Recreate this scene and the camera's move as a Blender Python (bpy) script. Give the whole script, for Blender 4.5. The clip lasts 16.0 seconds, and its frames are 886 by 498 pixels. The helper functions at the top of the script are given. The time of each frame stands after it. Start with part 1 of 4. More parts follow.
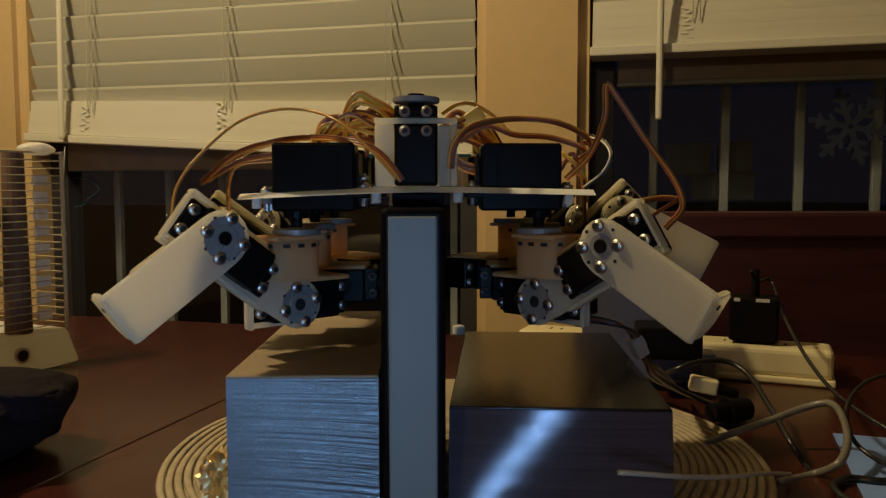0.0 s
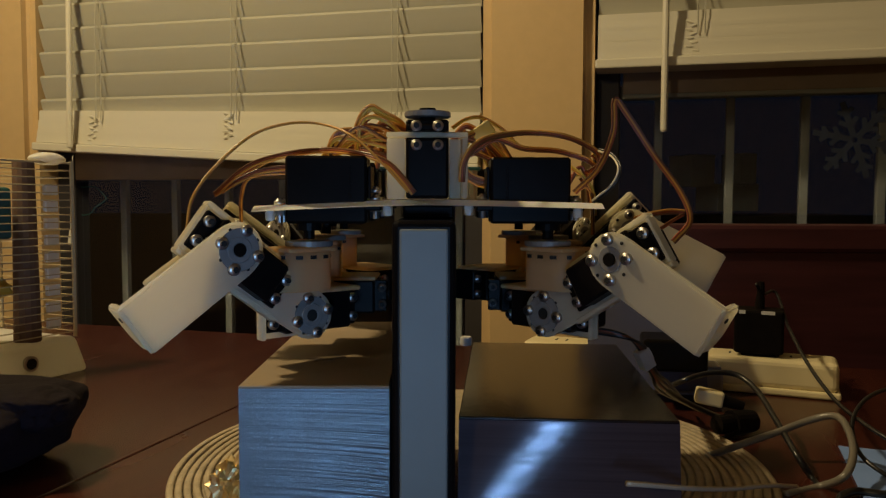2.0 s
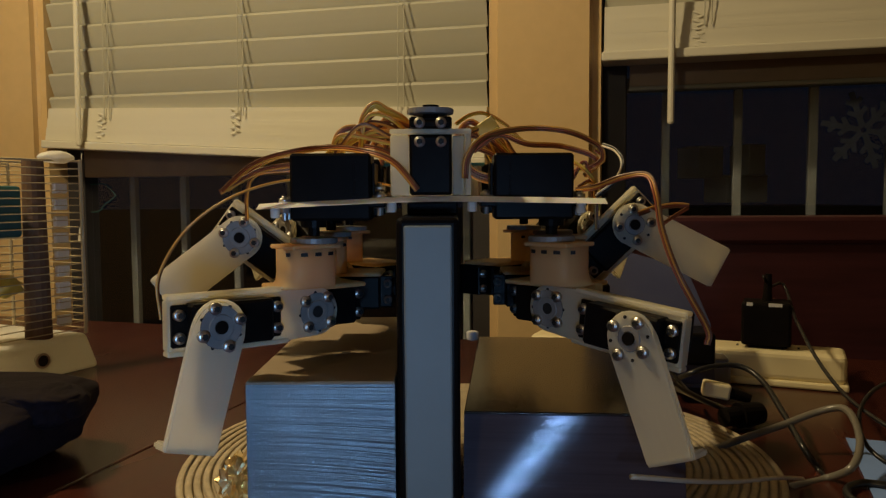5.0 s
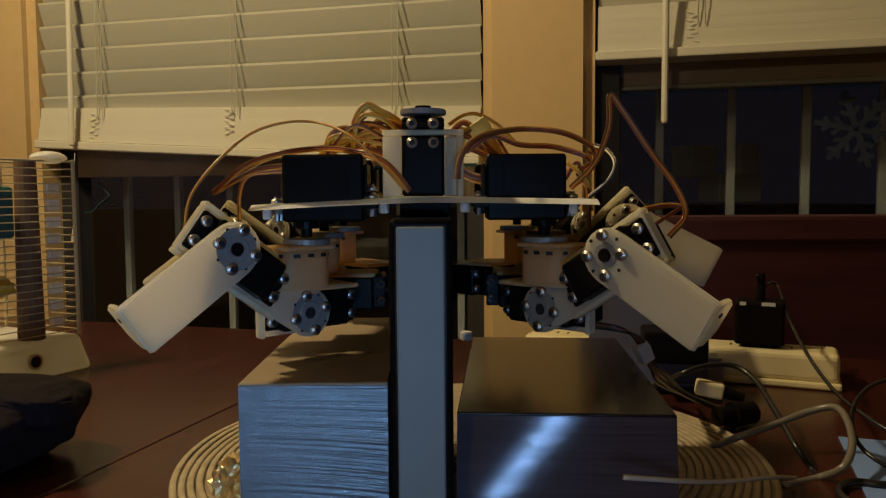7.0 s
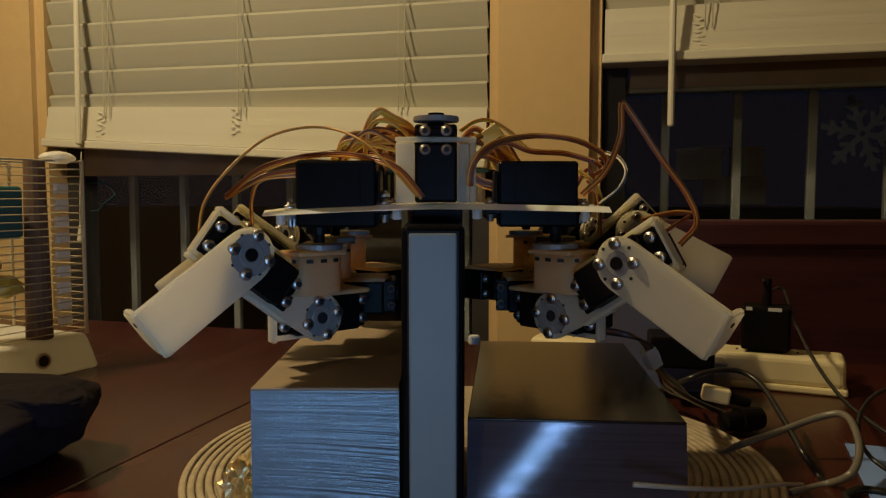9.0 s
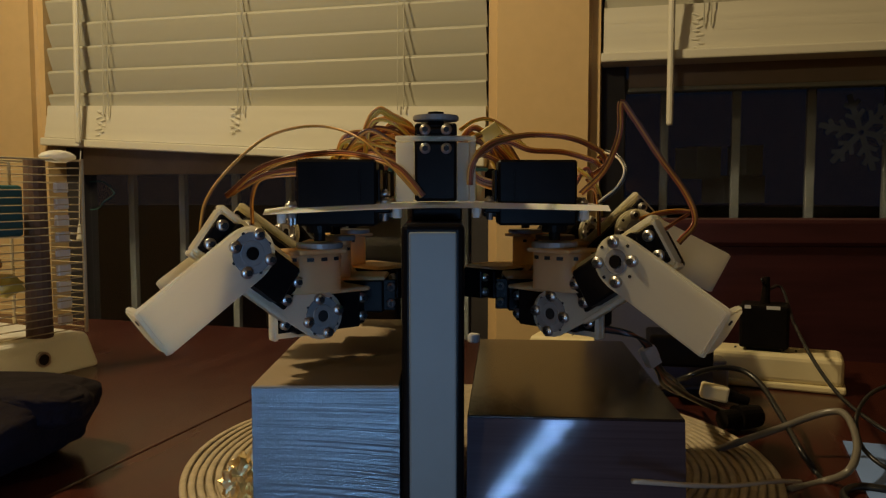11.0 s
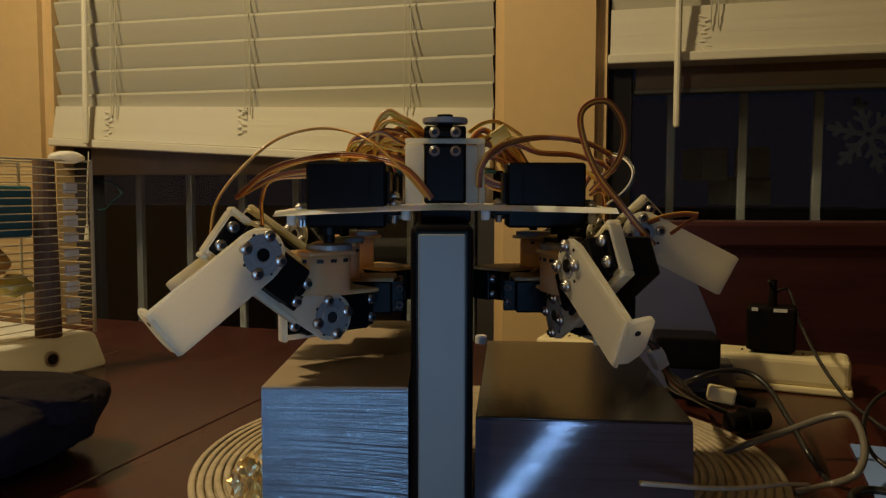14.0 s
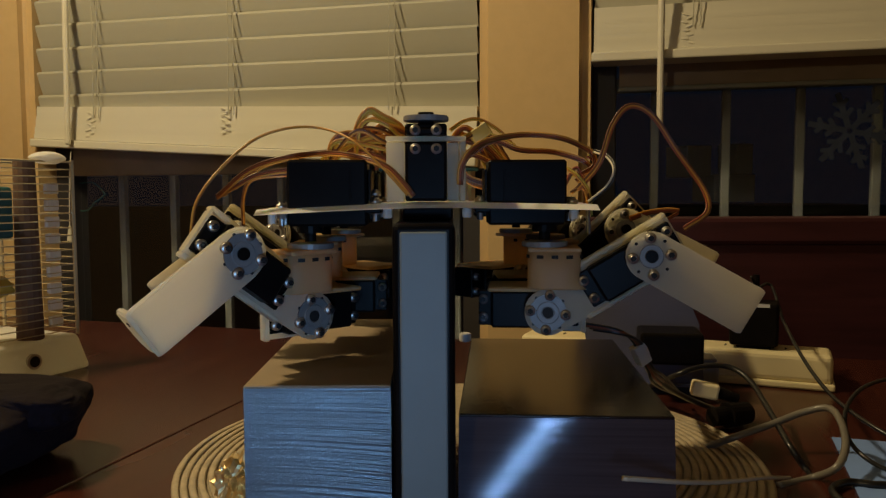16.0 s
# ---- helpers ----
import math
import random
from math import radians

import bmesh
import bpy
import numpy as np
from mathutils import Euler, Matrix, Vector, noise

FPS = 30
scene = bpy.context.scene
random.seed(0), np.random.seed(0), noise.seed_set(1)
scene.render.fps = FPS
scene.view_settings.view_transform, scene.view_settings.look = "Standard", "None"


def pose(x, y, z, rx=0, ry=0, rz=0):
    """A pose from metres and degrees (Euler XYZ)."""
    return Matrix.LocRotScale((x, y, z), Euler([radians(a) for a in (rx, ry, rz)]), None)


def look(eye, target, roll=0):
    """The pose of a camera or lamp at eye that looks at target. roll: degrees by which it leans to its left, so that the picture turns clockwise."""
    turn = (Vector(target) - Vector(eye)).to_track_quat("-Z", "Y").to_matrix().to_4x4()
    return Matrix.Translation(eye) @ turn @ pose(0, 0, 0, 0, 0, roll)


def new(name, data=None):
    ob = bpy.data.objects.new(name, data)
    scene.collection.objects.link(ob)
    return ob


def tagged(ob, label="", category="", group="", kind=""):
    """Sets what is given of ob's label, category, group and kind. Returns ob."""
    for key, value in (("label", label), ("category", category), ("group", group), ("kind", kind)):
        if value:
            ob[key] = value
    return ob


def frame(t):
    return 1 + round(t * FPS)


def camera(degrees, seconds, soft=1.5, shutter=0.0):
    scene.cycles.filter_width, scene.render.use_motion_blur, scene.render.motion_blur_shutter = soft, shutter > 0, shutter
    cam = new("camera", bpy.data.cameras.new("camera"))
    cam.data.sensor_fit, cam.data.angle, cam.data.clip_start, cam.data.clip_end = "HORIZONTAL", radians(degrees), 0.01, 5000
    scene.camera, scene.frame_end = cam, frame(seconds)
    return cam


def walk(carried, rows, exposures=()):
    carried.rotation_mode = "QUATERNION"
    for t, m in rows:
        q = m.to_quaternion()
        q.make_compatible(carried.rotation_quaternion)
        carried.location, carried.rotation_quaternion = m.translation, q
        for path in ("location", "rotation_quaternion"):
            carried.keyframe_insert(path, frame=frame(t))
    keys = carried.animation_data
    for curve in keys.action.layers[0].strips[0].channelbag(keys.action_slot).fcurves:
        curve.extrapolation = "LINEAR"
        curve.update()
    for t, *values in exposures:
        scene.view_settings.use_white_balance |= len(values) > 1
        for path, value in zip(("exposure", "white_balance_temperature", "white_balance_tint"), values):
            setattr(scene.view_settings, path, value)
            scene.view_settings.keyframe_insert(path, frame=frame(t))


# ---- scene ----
cam = camera(59.0, 16.0, 1.3, 0.9)
ROWS = [
    (0.0, 0.00470, 0.00868, 0.92264, 85.852, 0.103, -0.725),
    (0.5, 0.00408, -0.00511, 0.92330, 85.985, -0.045, -0.327),
    (1.0, 0.00291, -0.00290, 0.92530, 86.085, 0.076, -0.133),
    (1.5, 0.00192, 0.00525, 0.92696, 86.415, -0.034, -0.199),
    (2.0, 0.00107, 0.00377, 0.92413, 86.576, -0.169, -0.473),
    (2.5, 0.00025, 0.00337, 0.92302, 86.353, -0.423, -0.337),
    (3.0, -0.00022, 0.00361, 0.92319, 86.102, -0.266, -0.030),
    (3.5, 0.00011, 0.00288, 0.92525, 86.137, 0.016, 0.054),
    (6.0, 0.00479, 0.00142, 0.92581, 85.963, 0.480, 0.025),
    (6.5, 0.00384, 0.00162, 0.92787, 85.880, 0.535, -0.281),
    (7.0, 0.00462, 0.00174, 0.92642, 86.035, 0.418, -0.229),
    (7.5, 0.00463, 0.00010, 0.92734, 85.860, 0.393, -0.193),
    (8.0, 0.00131, 0.00126, 0.92645, 85.832, 0.024, -0.303),
    (8.5, 0.00117, 0.00045, 0.92729, 85.572, 0.065, -0.128),
    (9.0, 0.00000, -0.00000, 0.93000, 86.000, 0.000, 0.000),
    (11.5, -0.00067, -0.00234, 0.92995, 85.898, 0.004, -0.100),
    (12.0, -0.00162, -0.00181, 0.93216, 86.129, -0.072, -0.082),
    (12.5, -0.00120, -0.00296, 0.93155, 86.559, -0.030, -0.078),
    (13.0, -0.00193, -0.00326, 0.93011, 86.376, -0.200, -0.000),
    (13.5, -0.00181, -0.00310, 0.93039, 86.178, -0.162, 0.116),
    (14.0, -0.00231, -0.00385, 0.93065, 85.976, -0.131, 0.317),
    (14.5, -0.00017, -0.00371, 0.93255, 86.014, 0.229, 0.154),
    (15.0, 0.00023, -0.00406, 0.93408, 86.126, 0.360, -0.608),
    (15.5, 0.00009, -0.00397, 0.93149, 86.072, 0.319, -0.801),
    (16.0, 0.00036, -0.00392, 0.93008, 85.889, 0.258, -0.663),
]
walk(cam, [(t, pose(x, y, z, rx, ry, rz)) for t, x, y, z, rx, ry, rz in ROWS])

# ---------------- world, lights ----------------
world = bpy.data.worlds.new("night")
scene.world = world
world.use_nodes = True
world.node_tree.nodes["Background"].inputs[0].default_value = (0.02, 0.03, 0.06, 1)
world.node_tree.nodes["Background"].inputs[1].default_value = 0.09
scene.view_settings.exposure = 0.0


def lamp(name, kind, m, energy, color, size=0.1, size_y=None, spread=180):
    data = bpy.data.lights.new(name, kind)
    data.energy, data.color = energy, color
    if kind == "AREA":
        data.shape, data.size, data.size_y = "RECTANGLE", size, size_y or size
        data.spread = radians(spread)
    else:
        data.shadow_soft_size = size
    ob = new(name, data)
    ob.matrix_world = m
    return ob


WARM, BLUE = (1.0, 0.772, 0.415), (0.26, 0.54, 1.0)
LAMP = (-0.76, 0.64, 1.95)
lamp("warm_light", "POINT", pose(*LAMP), 47.0, WARM, 0.06)
# Fill light added to lift the front faces; no such lamp is known.
FILL_LAMP = (-1.5, -2.3, 1.95)
lamp("warm_light", "POINT", pose(*FILL_LAMP), 26.0, WARM, 0.10)
lamp("screen_light", "AREA", look((0.012, -0.28, 0.790), (-0.30, 0.4, 0.82), 0) @ pose(0, 0, 0, 0, 0, 48), 0.44, BLUE, 0.200, 0.010, 86)

# ---------------- materials ----------------


def material(name, color, rough=0.5, metal=0.0, vary=0.12, scale=30.0, bump=0.0, bump_scale=200.0, stretch=(1, 1, 1),
             sss=0.0, coat=0.0, spec=0.5, fine=0.0, aniso=0.0):
    m = bpy.data.materials.new(name)
    m.use_nodes = True
    nt = m.node_tree
    b = nt.nodes["Principled BSDF"]
    b.inputs["Roughness"].default_value = rough
    b.inputs["Metallic"].default_value = metal
    b.inputs["Specular IOR Level"].default_value = spec
    b.inputs["Coat Weight"].default_value = coat
    if aniso:
        b.inputs["Anisotropic"].default_value = aniso
    if sss:
        b.inputs["Subsurface Weight"].default_value = sss
        b.inputs["Subsurface Radius"].default_value = (0.004, 0.003, 0.0015)
        b.inputs["Subsurface Scale"].default_value = 1.0
    co = nt.nodes.new("ShaderNodeTexCoord")
    mp = nt.nodes.new("ShaderNodeMapping")
    mp.inputs["Scale"].default_value = stretch
    nt.links.new(co.outputs["Object"], mp.inputs["Vector"])
    n = nt.nodes.new("ShaderNodeTexNoise")
    n.inputs["Scale"].default_value, n.inputs["Detail"].default_value = scale, 5
    nt.links.new(mp.outputs[0], n.inputs["Vector"])
    n2 = nt.nodes.new("ShaderNodeTexNoise")
    n2.inputs["Scale"].default_value, n2.inputs["Detail"].default_value = scale * 0.13, 3
    nt.links.new(mp.outputs[0], n2.inputs["Vector"])
    add = nt.nodes.new("ShaderNodeMath")
    add.operation = "ADD"
    nt.links.new(n.outputs[0], add.inputs[0])
    nt.links.new(n2.outputs[0], add.inputs[1])
    r = nt.nodes.new("ShaderNodeMapRange")
    r.inputs["From Min"].default_value, r.inputs["From Max"].default_value = 0.65, 1.35
    r.inputs["To Min"].default_value, r.inputs["To Max"].default_value = 1 - vary, 1 + vary
    nt.links.new(add.outputs[0], r.inputs[0])
    mx = nt.nodes.new("ShaderNodeVectorMath")
    mx.operation = "SCALE"
    mx.inputs[0].default_value = color
    nt.links.new(r.outputs[0], mx.inputs["Scale"])
    nt.links.new(mx.outputs[0], b.inputs["Base Color"])
    rr = nt.nodes.new("ShaderNodeMapRange")
    rr.inputs["To Min"].default_value, rr.inputs["To Max"].default_value = max(0.02, rough - 0.07), min(1, rough + 0.07)
    nt.links.new(n2.outputs[0], rr.inputs[0])
    nt.links.new(rr.outputs[0], b.inputs["Roughness"])
    if bump:
        n3 = nt.nodes.new("ShaderNodeTexNoise")
        n3.inputs["Scale"].default_value, n3.inputs["Detail"].default_value = bump_scale, 4
        nt.links.new(mp.outputs[0], n3.inputs["Vector"])
        bp = nt.nodes.new("ShaderNodeBump")
        bp.inputs["Strength"].default_value, bp.inputs["Distance"].default_value = bump, 0.001
        nt.links.new(n3.outputs[0], bp.inputs["Height"])
        nt.links.new(bp.outputs[0], b.inputs["Normal"])
    return m


PLA = material("white_print", (0.84, 0.81, 0.70), 0.42, vary=0.05, scale=60, bump=0.12, bump_scale=900, stretch=(1, 1, 6))
_nt = PLA.node_tree
_tr = _nt.nodes.new("ShaderNodeBsdfTranslucent")
_tr.inputs["Color"].default_value = (0.95, 0.905, 0.74, 1)
_mixs = _nt.nodes.new("ShaderNodeMixShader")
_mixs.inputs[0].default_value = 0.70
_nt.links.new(_nt.nodes["Principled BSDF"].outputs[0], _mixs.inputs[1])
_nt.links.new(_tr.outputs[0], _mixs.inputs[2])
_nt.links.new(_mixs.outputs[0], _nt.nodes["Material Output"].inputs["Surface"])
TAN = material("tan_print", (0.76, 0.60, 0.37), 0.42, vary=0.06, scale=60, bump=0.12, bump_scale=900, stretch=(1, 1, 6))
_n3 = TAN.node_tree
_t3, _x3 = _n3.nodes.new("ShaderNodeBsdfTranslucent"), _n3.nodes.new("ShaderNodeMixShader")
_t3.inputs["Color"].default_value, _x3.inputs[0].default_value = (1.0, 0.76, 0.40, 1), 0.66
_n3.links.new(_n3.nodes["Principled BSDF"].outputs[0], _x3.inputs[1])
_n3.links.new(_t3.outputs[0], _x3.inputs[2])
_n3.links.new(_x3.outputs[0], _n3.nodes["Material Output"].inputs["Surface"])
ACRYL = material("white_sheet", (0.93, 0.90, 0.83), 0.35, vary=0.03, scale=40, sss=0.45)
BLACK = material("black_plastic", (0.0085, 0.0068, 0.0062), 0.34, vary=0.3, scale=80, bump=0.06, bump_scale=1500, spec=0.055)
STEEL = material("screw_steel", (0.62, 0.60, 0.57), 0.36, 1.0, vary=0.1, scale=300)
ALU = material("grey_horn", (0.23, 0.22, 0.21), 0.45, 0.15, vary=0.15, scale=200)
HOLE = material("dark_hole", (0.01, 0.01, 0.01), 0.7)
WIRES = {k: material("wire_" + k, c, 0.32, vary=0.1, scale=50, spec=0.6) for k, c in
         dict(brown=(0.17, 0.060, 0.022), red=(0.32, 0.075, 0.028), orange=(0.68, 0.32, 0.055), yellow=(0.70, 0.50, 0.08),
              black=(0.012, 0.012, 0.013), grey=(0.17, 0.155, 0.13), white=(0.70, 0.62, 0.46)).items()}
WALL = material("tan_wall_paint", (0.62, 0.44, 0.22), 0.7, vary=0.05, scale=40, bump=0.25, bump_scale=120)
# Darker than blind_rail: shade of the down-tilted slats is put into this colour.
SLAT_SHADED = material("blind_slat_shaded", (0.485, 0.472, 0.385), 0.5, vary=0.04, scale=8, stretch=(0.2, 1, 6))
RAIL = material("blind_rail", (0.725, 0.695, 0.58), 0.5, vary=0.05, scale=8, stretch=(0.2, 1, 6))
SASH = material("brown_sash", (0.27, 0.215, 0.165), 0.5, vary=0.15, scale=20)
FRAME = material("dark_window_frame", (0.032, 0.030, 0.034), 0.5, vary=0.2, scale=20)
BAR = material("grey_railing_paint", (0.155, 0.170, 0.185), 0.55, vary=0.3, scale=14)
TABLE = material("cherry_table", (0.053, 0.0140, 0.0086), 0.25, vary=0.35, scale=24, bump=0.04, bump_scale=60, stretch=(8, 0.6, 1), spec=0.32)
BENCH = material("dark_red_wood", (0.060, 0.0165, 0.0215), 0.45, vary=0.35, scale=16, stretch=(0.6, 6, 6))
LEATHER = material("dark_brown_cover", (0.027, 0.017, 0.012), 0.20, vary=0.15, scale=25, bump=0.1, bump_scale=300)
CLING = material("faint_cling", (0.017, 0.025, 0.052), 0.6, vary=0.4, scale=60)
KRAFT = material("brown_cover", (0.33, 0.25, 0.165), 0.62, vary=0.12, scale=25, bump=0.1, bump_scale=300)
PAGES = material("silvered_page_edges", (0.205, 0.245, 0.265), 0.29, 0.62, vary=0.10, scale=40, bump=0.22, bump_scale=220, stretch=(0.04, 1, 22))
PAGES2 = material("smooth_page_edges", (0.085, 0.066, 0.076), 0.09, 0.16, vary=0.2, scale=40, bump=0.012, bump_scale=120, stretch=(0.15, 1, 20), spec=0.10)
_p = PAGES2.node_tree
_r = [n for n in _p.nodes if n.type == "MAP_RANGE"][-1]
_r.inputs["To Min"].default_value, _r.inputs["To Max"].default_value = 0.060, 0.085
_pm, _pn, _pr = _p.nodes.new("ShaderNodeMapping"), _p.nodes.new("ShaderNodeTexNoise"), _p.nodes.new("ShaderNodeMapRange")
_pm.inputs["Scale"].default_value = (14, 1, 420)
_pn.inputs["Scale"].default_value, _pn.inputs["Detail"].default_value = 1.0, 3
_pr.inputs["From Min"].default_value, _pr.inputs["From Max"].default_value = 0.42, 0.68
_pr.inputs["To Min"].default_value, _pr.inputs["To Max"].default_value = 0.015, 0.150
_p.links.new([n for n in _p.nodes if n.type == "TEX_COORD"][0].outputs["Object"], _pm.inputs["Vector"])
_p.links.new(_pm.outputs[0], _pn.inputs["Vector"])
_p.links.new(_pn.outputs[0], _pr.inputs[0])
_p.links.new(_pr.outputs[0], _p.nodes["Principled BSDF"].inputs["Metallic"])
PANEL = material("white_panel", (0.62, 0.62, 0.62), 0.5, vary=0.05, scale=50)
GREYPANEL = material("pale_grey_panel", (0.25, 0.28, 0.265), 0.5, vary=0.09, scale=30, bump=0.05, bump_scale=300)
# Tone of the whitish window reflections, put on boxes outside.
REFLECTION = material("grey_blue_reflection", (0.26, 0.32, 0.42), 0.6, vary=0.15, scale=30)
SLATE = material("blue_grey_card_stock", (0.115, 0.125, 0.215), 0.6, vary=0.08, scale=30)
IVORY = material("ivory_plastic", (0.86, 0.75, 0.46), 0.4, vary=0.06, scale=30)
CAGEW = material("white_cage_plastic", (0.90, 0.89, 0.84), 0.4, vary=0.06, scale=20)
_n4 = CAGEW.node_tree
_t4, _x4 = _n4.nodes.new("ShaderNodeBsdfTranslucent"), _n4.nodes.new("ShaderNodeMixShader")
_t4.inputs["Color"].default_value, _x4.inputs[0].default_value = (0.95, 0.92, 0.80, 1), 0.45
_n4.links.new(_n4.nodes["Principled BSDF"].outputs[0], _x4.inputs[1])
_n4.links.new(_t4.outputs[0], _x4.inputs[2])
_n4.links.new(_x4.outputs[0], _n4.nodes["Material Output"].inputs["Surface"])
WIREB = material("brass_cage_wire", (0.60, 0.50, 0.30), 0.5, 0.3)
# The screen light falls short of the paper, so its blue is painted in.
BLUELIT = material("blue_lit_paper", (0.20, 0.33, 0.72), 0.6, vary=0.06, scale=30)
CLOTH = material("black_cloth", (0.009, 0.0055, 0.0085), 0.85, vary=0.3, scale=60, bump=0.6, bump_scale=400, spec=0.15)
MAT = material("woven_straw", (0.45, 0.37, 0.25), 0.65, vary=0.25, scale=120, bump=0.6, bump_scale=500)
GREYBOX = material("grey_plastic", (0.34, 0.34, 0.37), 0.5, vary=0.06, scale=30)
FOIL = material("gold_foil", (0.85, 0.66, 0.34), 0.42, 1.0, vary=0.1, scale=80)
FLOOR = material("floor_boards", (0.16, 0.10, 0.06), 0.5, vary=0.25, scale=14, stretch=(6, 0.6, 1))
PLASTER = material("ceiling_paint", (0.60, 0.56, 0.48), 0.8, vary=0.04, scale=20)
# Night darkness is put into this near-black colour of everything outside.
NIGHT = material("night_darkened_surface", (0.02, 0.022, 0.02), 0.9, vary=0.4, scale=3)
TEAL = material("teal_plastic", (0.02, 0.10, 0.10), 0.5)
BARK = material("bark_perch", (0.16, 0.09, 0.05), 0.8, vary=0.3, scale=60, bump=0.5, bump_scale=120)
GLASS = bpy.data.materials.new("window_glass")
GLASS.use_nodes = True
_g = GLASS.node_tree.nodes["Principled BSDF"]
_g.inputs["Transmission Weight"].default_value, _g.inputs["Roughness"].default_value, _g.inputs["IOR"].default_value = 1.0, 0.01, 1.45
_g.inputs["Base Color"].default_value = (0.93, 0.95, 0.95, 1)

# ---------------- building helpers ----------------


def part(name, bm, mat, parent=None, label="", smooth=False):
    me = bpy.data.meshes.new(name)
    bmesh.ops.recalc_face_normals(bm, faces=bm.faces)
    bm.to_mesh(me)
    bm.free()
    me.materials.append(mat)
    if smooth:
        for p in me.polygons:
            p.use_smooth = True
    ob = new(name, me)
    if parent is not None:
        ob.parent = parent
    if label:
        ob["label"] = label
    return ob


def share(name, mesh, parent, m, label=""):
    ob = new(name, mesh)
    ob.parent = parent
    ob.matrix_basis = m
    if label:
        ob["label"] = label
    return ob


def box(x0, x1, y0, y1, z0, z1, bevel=0.0, segments=2, bm=None):
    out = bm or bmesh.new()
    made = bmesh.ops.create_cube(out, size=1.0, matrix=Matrix.Translation(((x0 + x1) / 2, (y0 + y1) / 2, (z0 + z1) / 2))
                                 @ Matrix.Diagonal((x1 - x0, y1 - y0, z1 - z0, 1)))
    if bevel:
        edges = {e for v in made["verts"] for e in v.link_edges}
        bmesh.ops.bevel(out, geom=list(edges), offset=bevel, segments=segments, affect="EDGES", profile=0.5)
    return out


def cyl(r, a, b, n=20, bm=None, r2=None, bevel=0.0):
    out = bm or bmesh.new()
    a, b = Vector(a), Vector(b)
    m = Matrix.Translation((a + b) / 2) @ (b - a).to_track_quat("Z", "Y").to_matrix().to_4x4()
    made = bmesh.ops.create_cone(out, cap_ends=True, segments=n, radius1=r, radius2=r if r2 is None else r2, depth=(b - a).length, matrix=m)
    if bevel:
        edges = {e for v in made["verts"] for e in v.link_edges if any(len(f.verts) > 4 for f in e.link_faces)}
        bmesh.ops.bevel(out, geom=list(edges), offset=bevel, segments=2, affect="EDGES")
    return out


def prism(outline, y0, y1, bevel=0.0, bm=None):
    """An outline in x and z, pushed from y0 to y1."""
    out = bm or bmesh.new()
    a = [out.verts.new((x, y0, z)) for x, z in outline]
    b = [out.verts.new((x, y1, z)) for x, z in outline]
    fs = [out.faces.new(a), out.faces.new(list(reversed(b)))]
    for i in range(len(a)):
        j = (i + 1) % len(a)
        fs.append(out.faces.new((a[j], a[i], b[i], b[j])))
    if bevel:
        edges = {e for f in fs[:2] for e in f.edges}
        bmesh.ops.bevel(out, geom=list(edges), offset=bevel, segments=2, affect="EDGES")
    return out


def arc(cx, cz, r, a0, a1, n=12):
    return [(cx + r * math.cos(radians(a0 + (a1 - a0) * i / n)), cz + r * math.sin(radians(a0 + (a1 - a0) * i / n))) for i in range(n + 1)]


def smooth_points(pts, n):
    """n + 1 points on a smooth curve through pts."""
    P = [Vector(p) for p in pts]
    P = [2 * P[0] - P[1]] + P + [2 * P[-1] - P[-2]]
    dense = []
    for i in range(1, len(P) - 2):
        for k in range(24):
            t = k / 24
            a, b, c, d = P[i - 1], P[i], P[i + 1], P[i + 2]
            dense.append(0.5 * (2 * b + (c - a) * t + (2 * a - 5 * b + 4 * c - d) * t * t + (3 * b - a - 3 * c + d) * t ** 3))
    dense.append(P[-2])
    run = [0.0]
    for a, b in zip(dense, dense[1:]):
        run.append(run[-1] + (b - a).length)
    out = []
    for k in range(n + 1):
        want = run[-1] * k / n
        i = max(0, min(len(run) - 2, next((j for j, r in enumerate(run) if r >= want), len(run) - 1) - 1))
        f = (want - run[i]) / max(1e-9, run[i + 1] - run[i])
        out.append(dense[i].lerp(dense[i + 1], min(1, max(0, f))))
    return out, run[-1]


def tube(pts, r, n=40, sides=8, bm=None, flat=None):
    """A round cable through pts."""
    out = bm or bmesh.new()
    P, _ = smooth_points(pts, n)
    side = None
    rings = []
    for i, p in enumerate(P):
        d = (P[min(i + 1, n)] - P[max(i - 1, 0)]).normalized()
        if side is None:
            side = d.orthogonal().normalized()
        side = (side - d * side.dot(d)).normalized()
        up = d.cross(side)
        rings.append([out.verts.new(p + r * (math.cos(6.2832 * k / sides) * side + math.sin(6.2832 * k / sides) * up)) for k in range(sides)])
    for a, b in zip(rings, rings[1:]):
        for k in range(sides):
            out.faces.new((a[k], a[(k + 1) % sides], b[(k + 1) % sides], b[k]))
    out.faces.new(rings[0])
    out.faces.new(rings[-1])
    return out


def thing(name, m, label, category, group=""):
    ob = new(name)
    ob.empty_display_size = 0.02
    ob.matrix_world = m
    return tagged(ob, label, category, group)


# ---------------- the room ----------------
TABLE_Z = 0.73
M_WALL = pose(0, 1.5, 0, 0, 0, -14)


def structure(name, bm, mat, m=None, label=""):
    ob = part(name, bm, mat)
    if m is not None:
        ob.matrix_world = m
    return tagged(ob, label, kind="structure")


structure("floor", box(-4, 4, -7.0, 2.6, -0.05, 0), FLOOR, label="dark wooden floor boards")
structure("ceiling", box(-4, 4, -7.0, 2.6, 2.45, 2.5), PLASTER, label="pale painted ceiling")
structure("wall_south", box(-4, 4, -7.1, -7.0, 0, 2.45), WALL, label="tan painted wall")
structure("wall_west", box(-4.1, -4, -7.0, 2.6, 0, 2.45), WALL, label="tan painted wall")
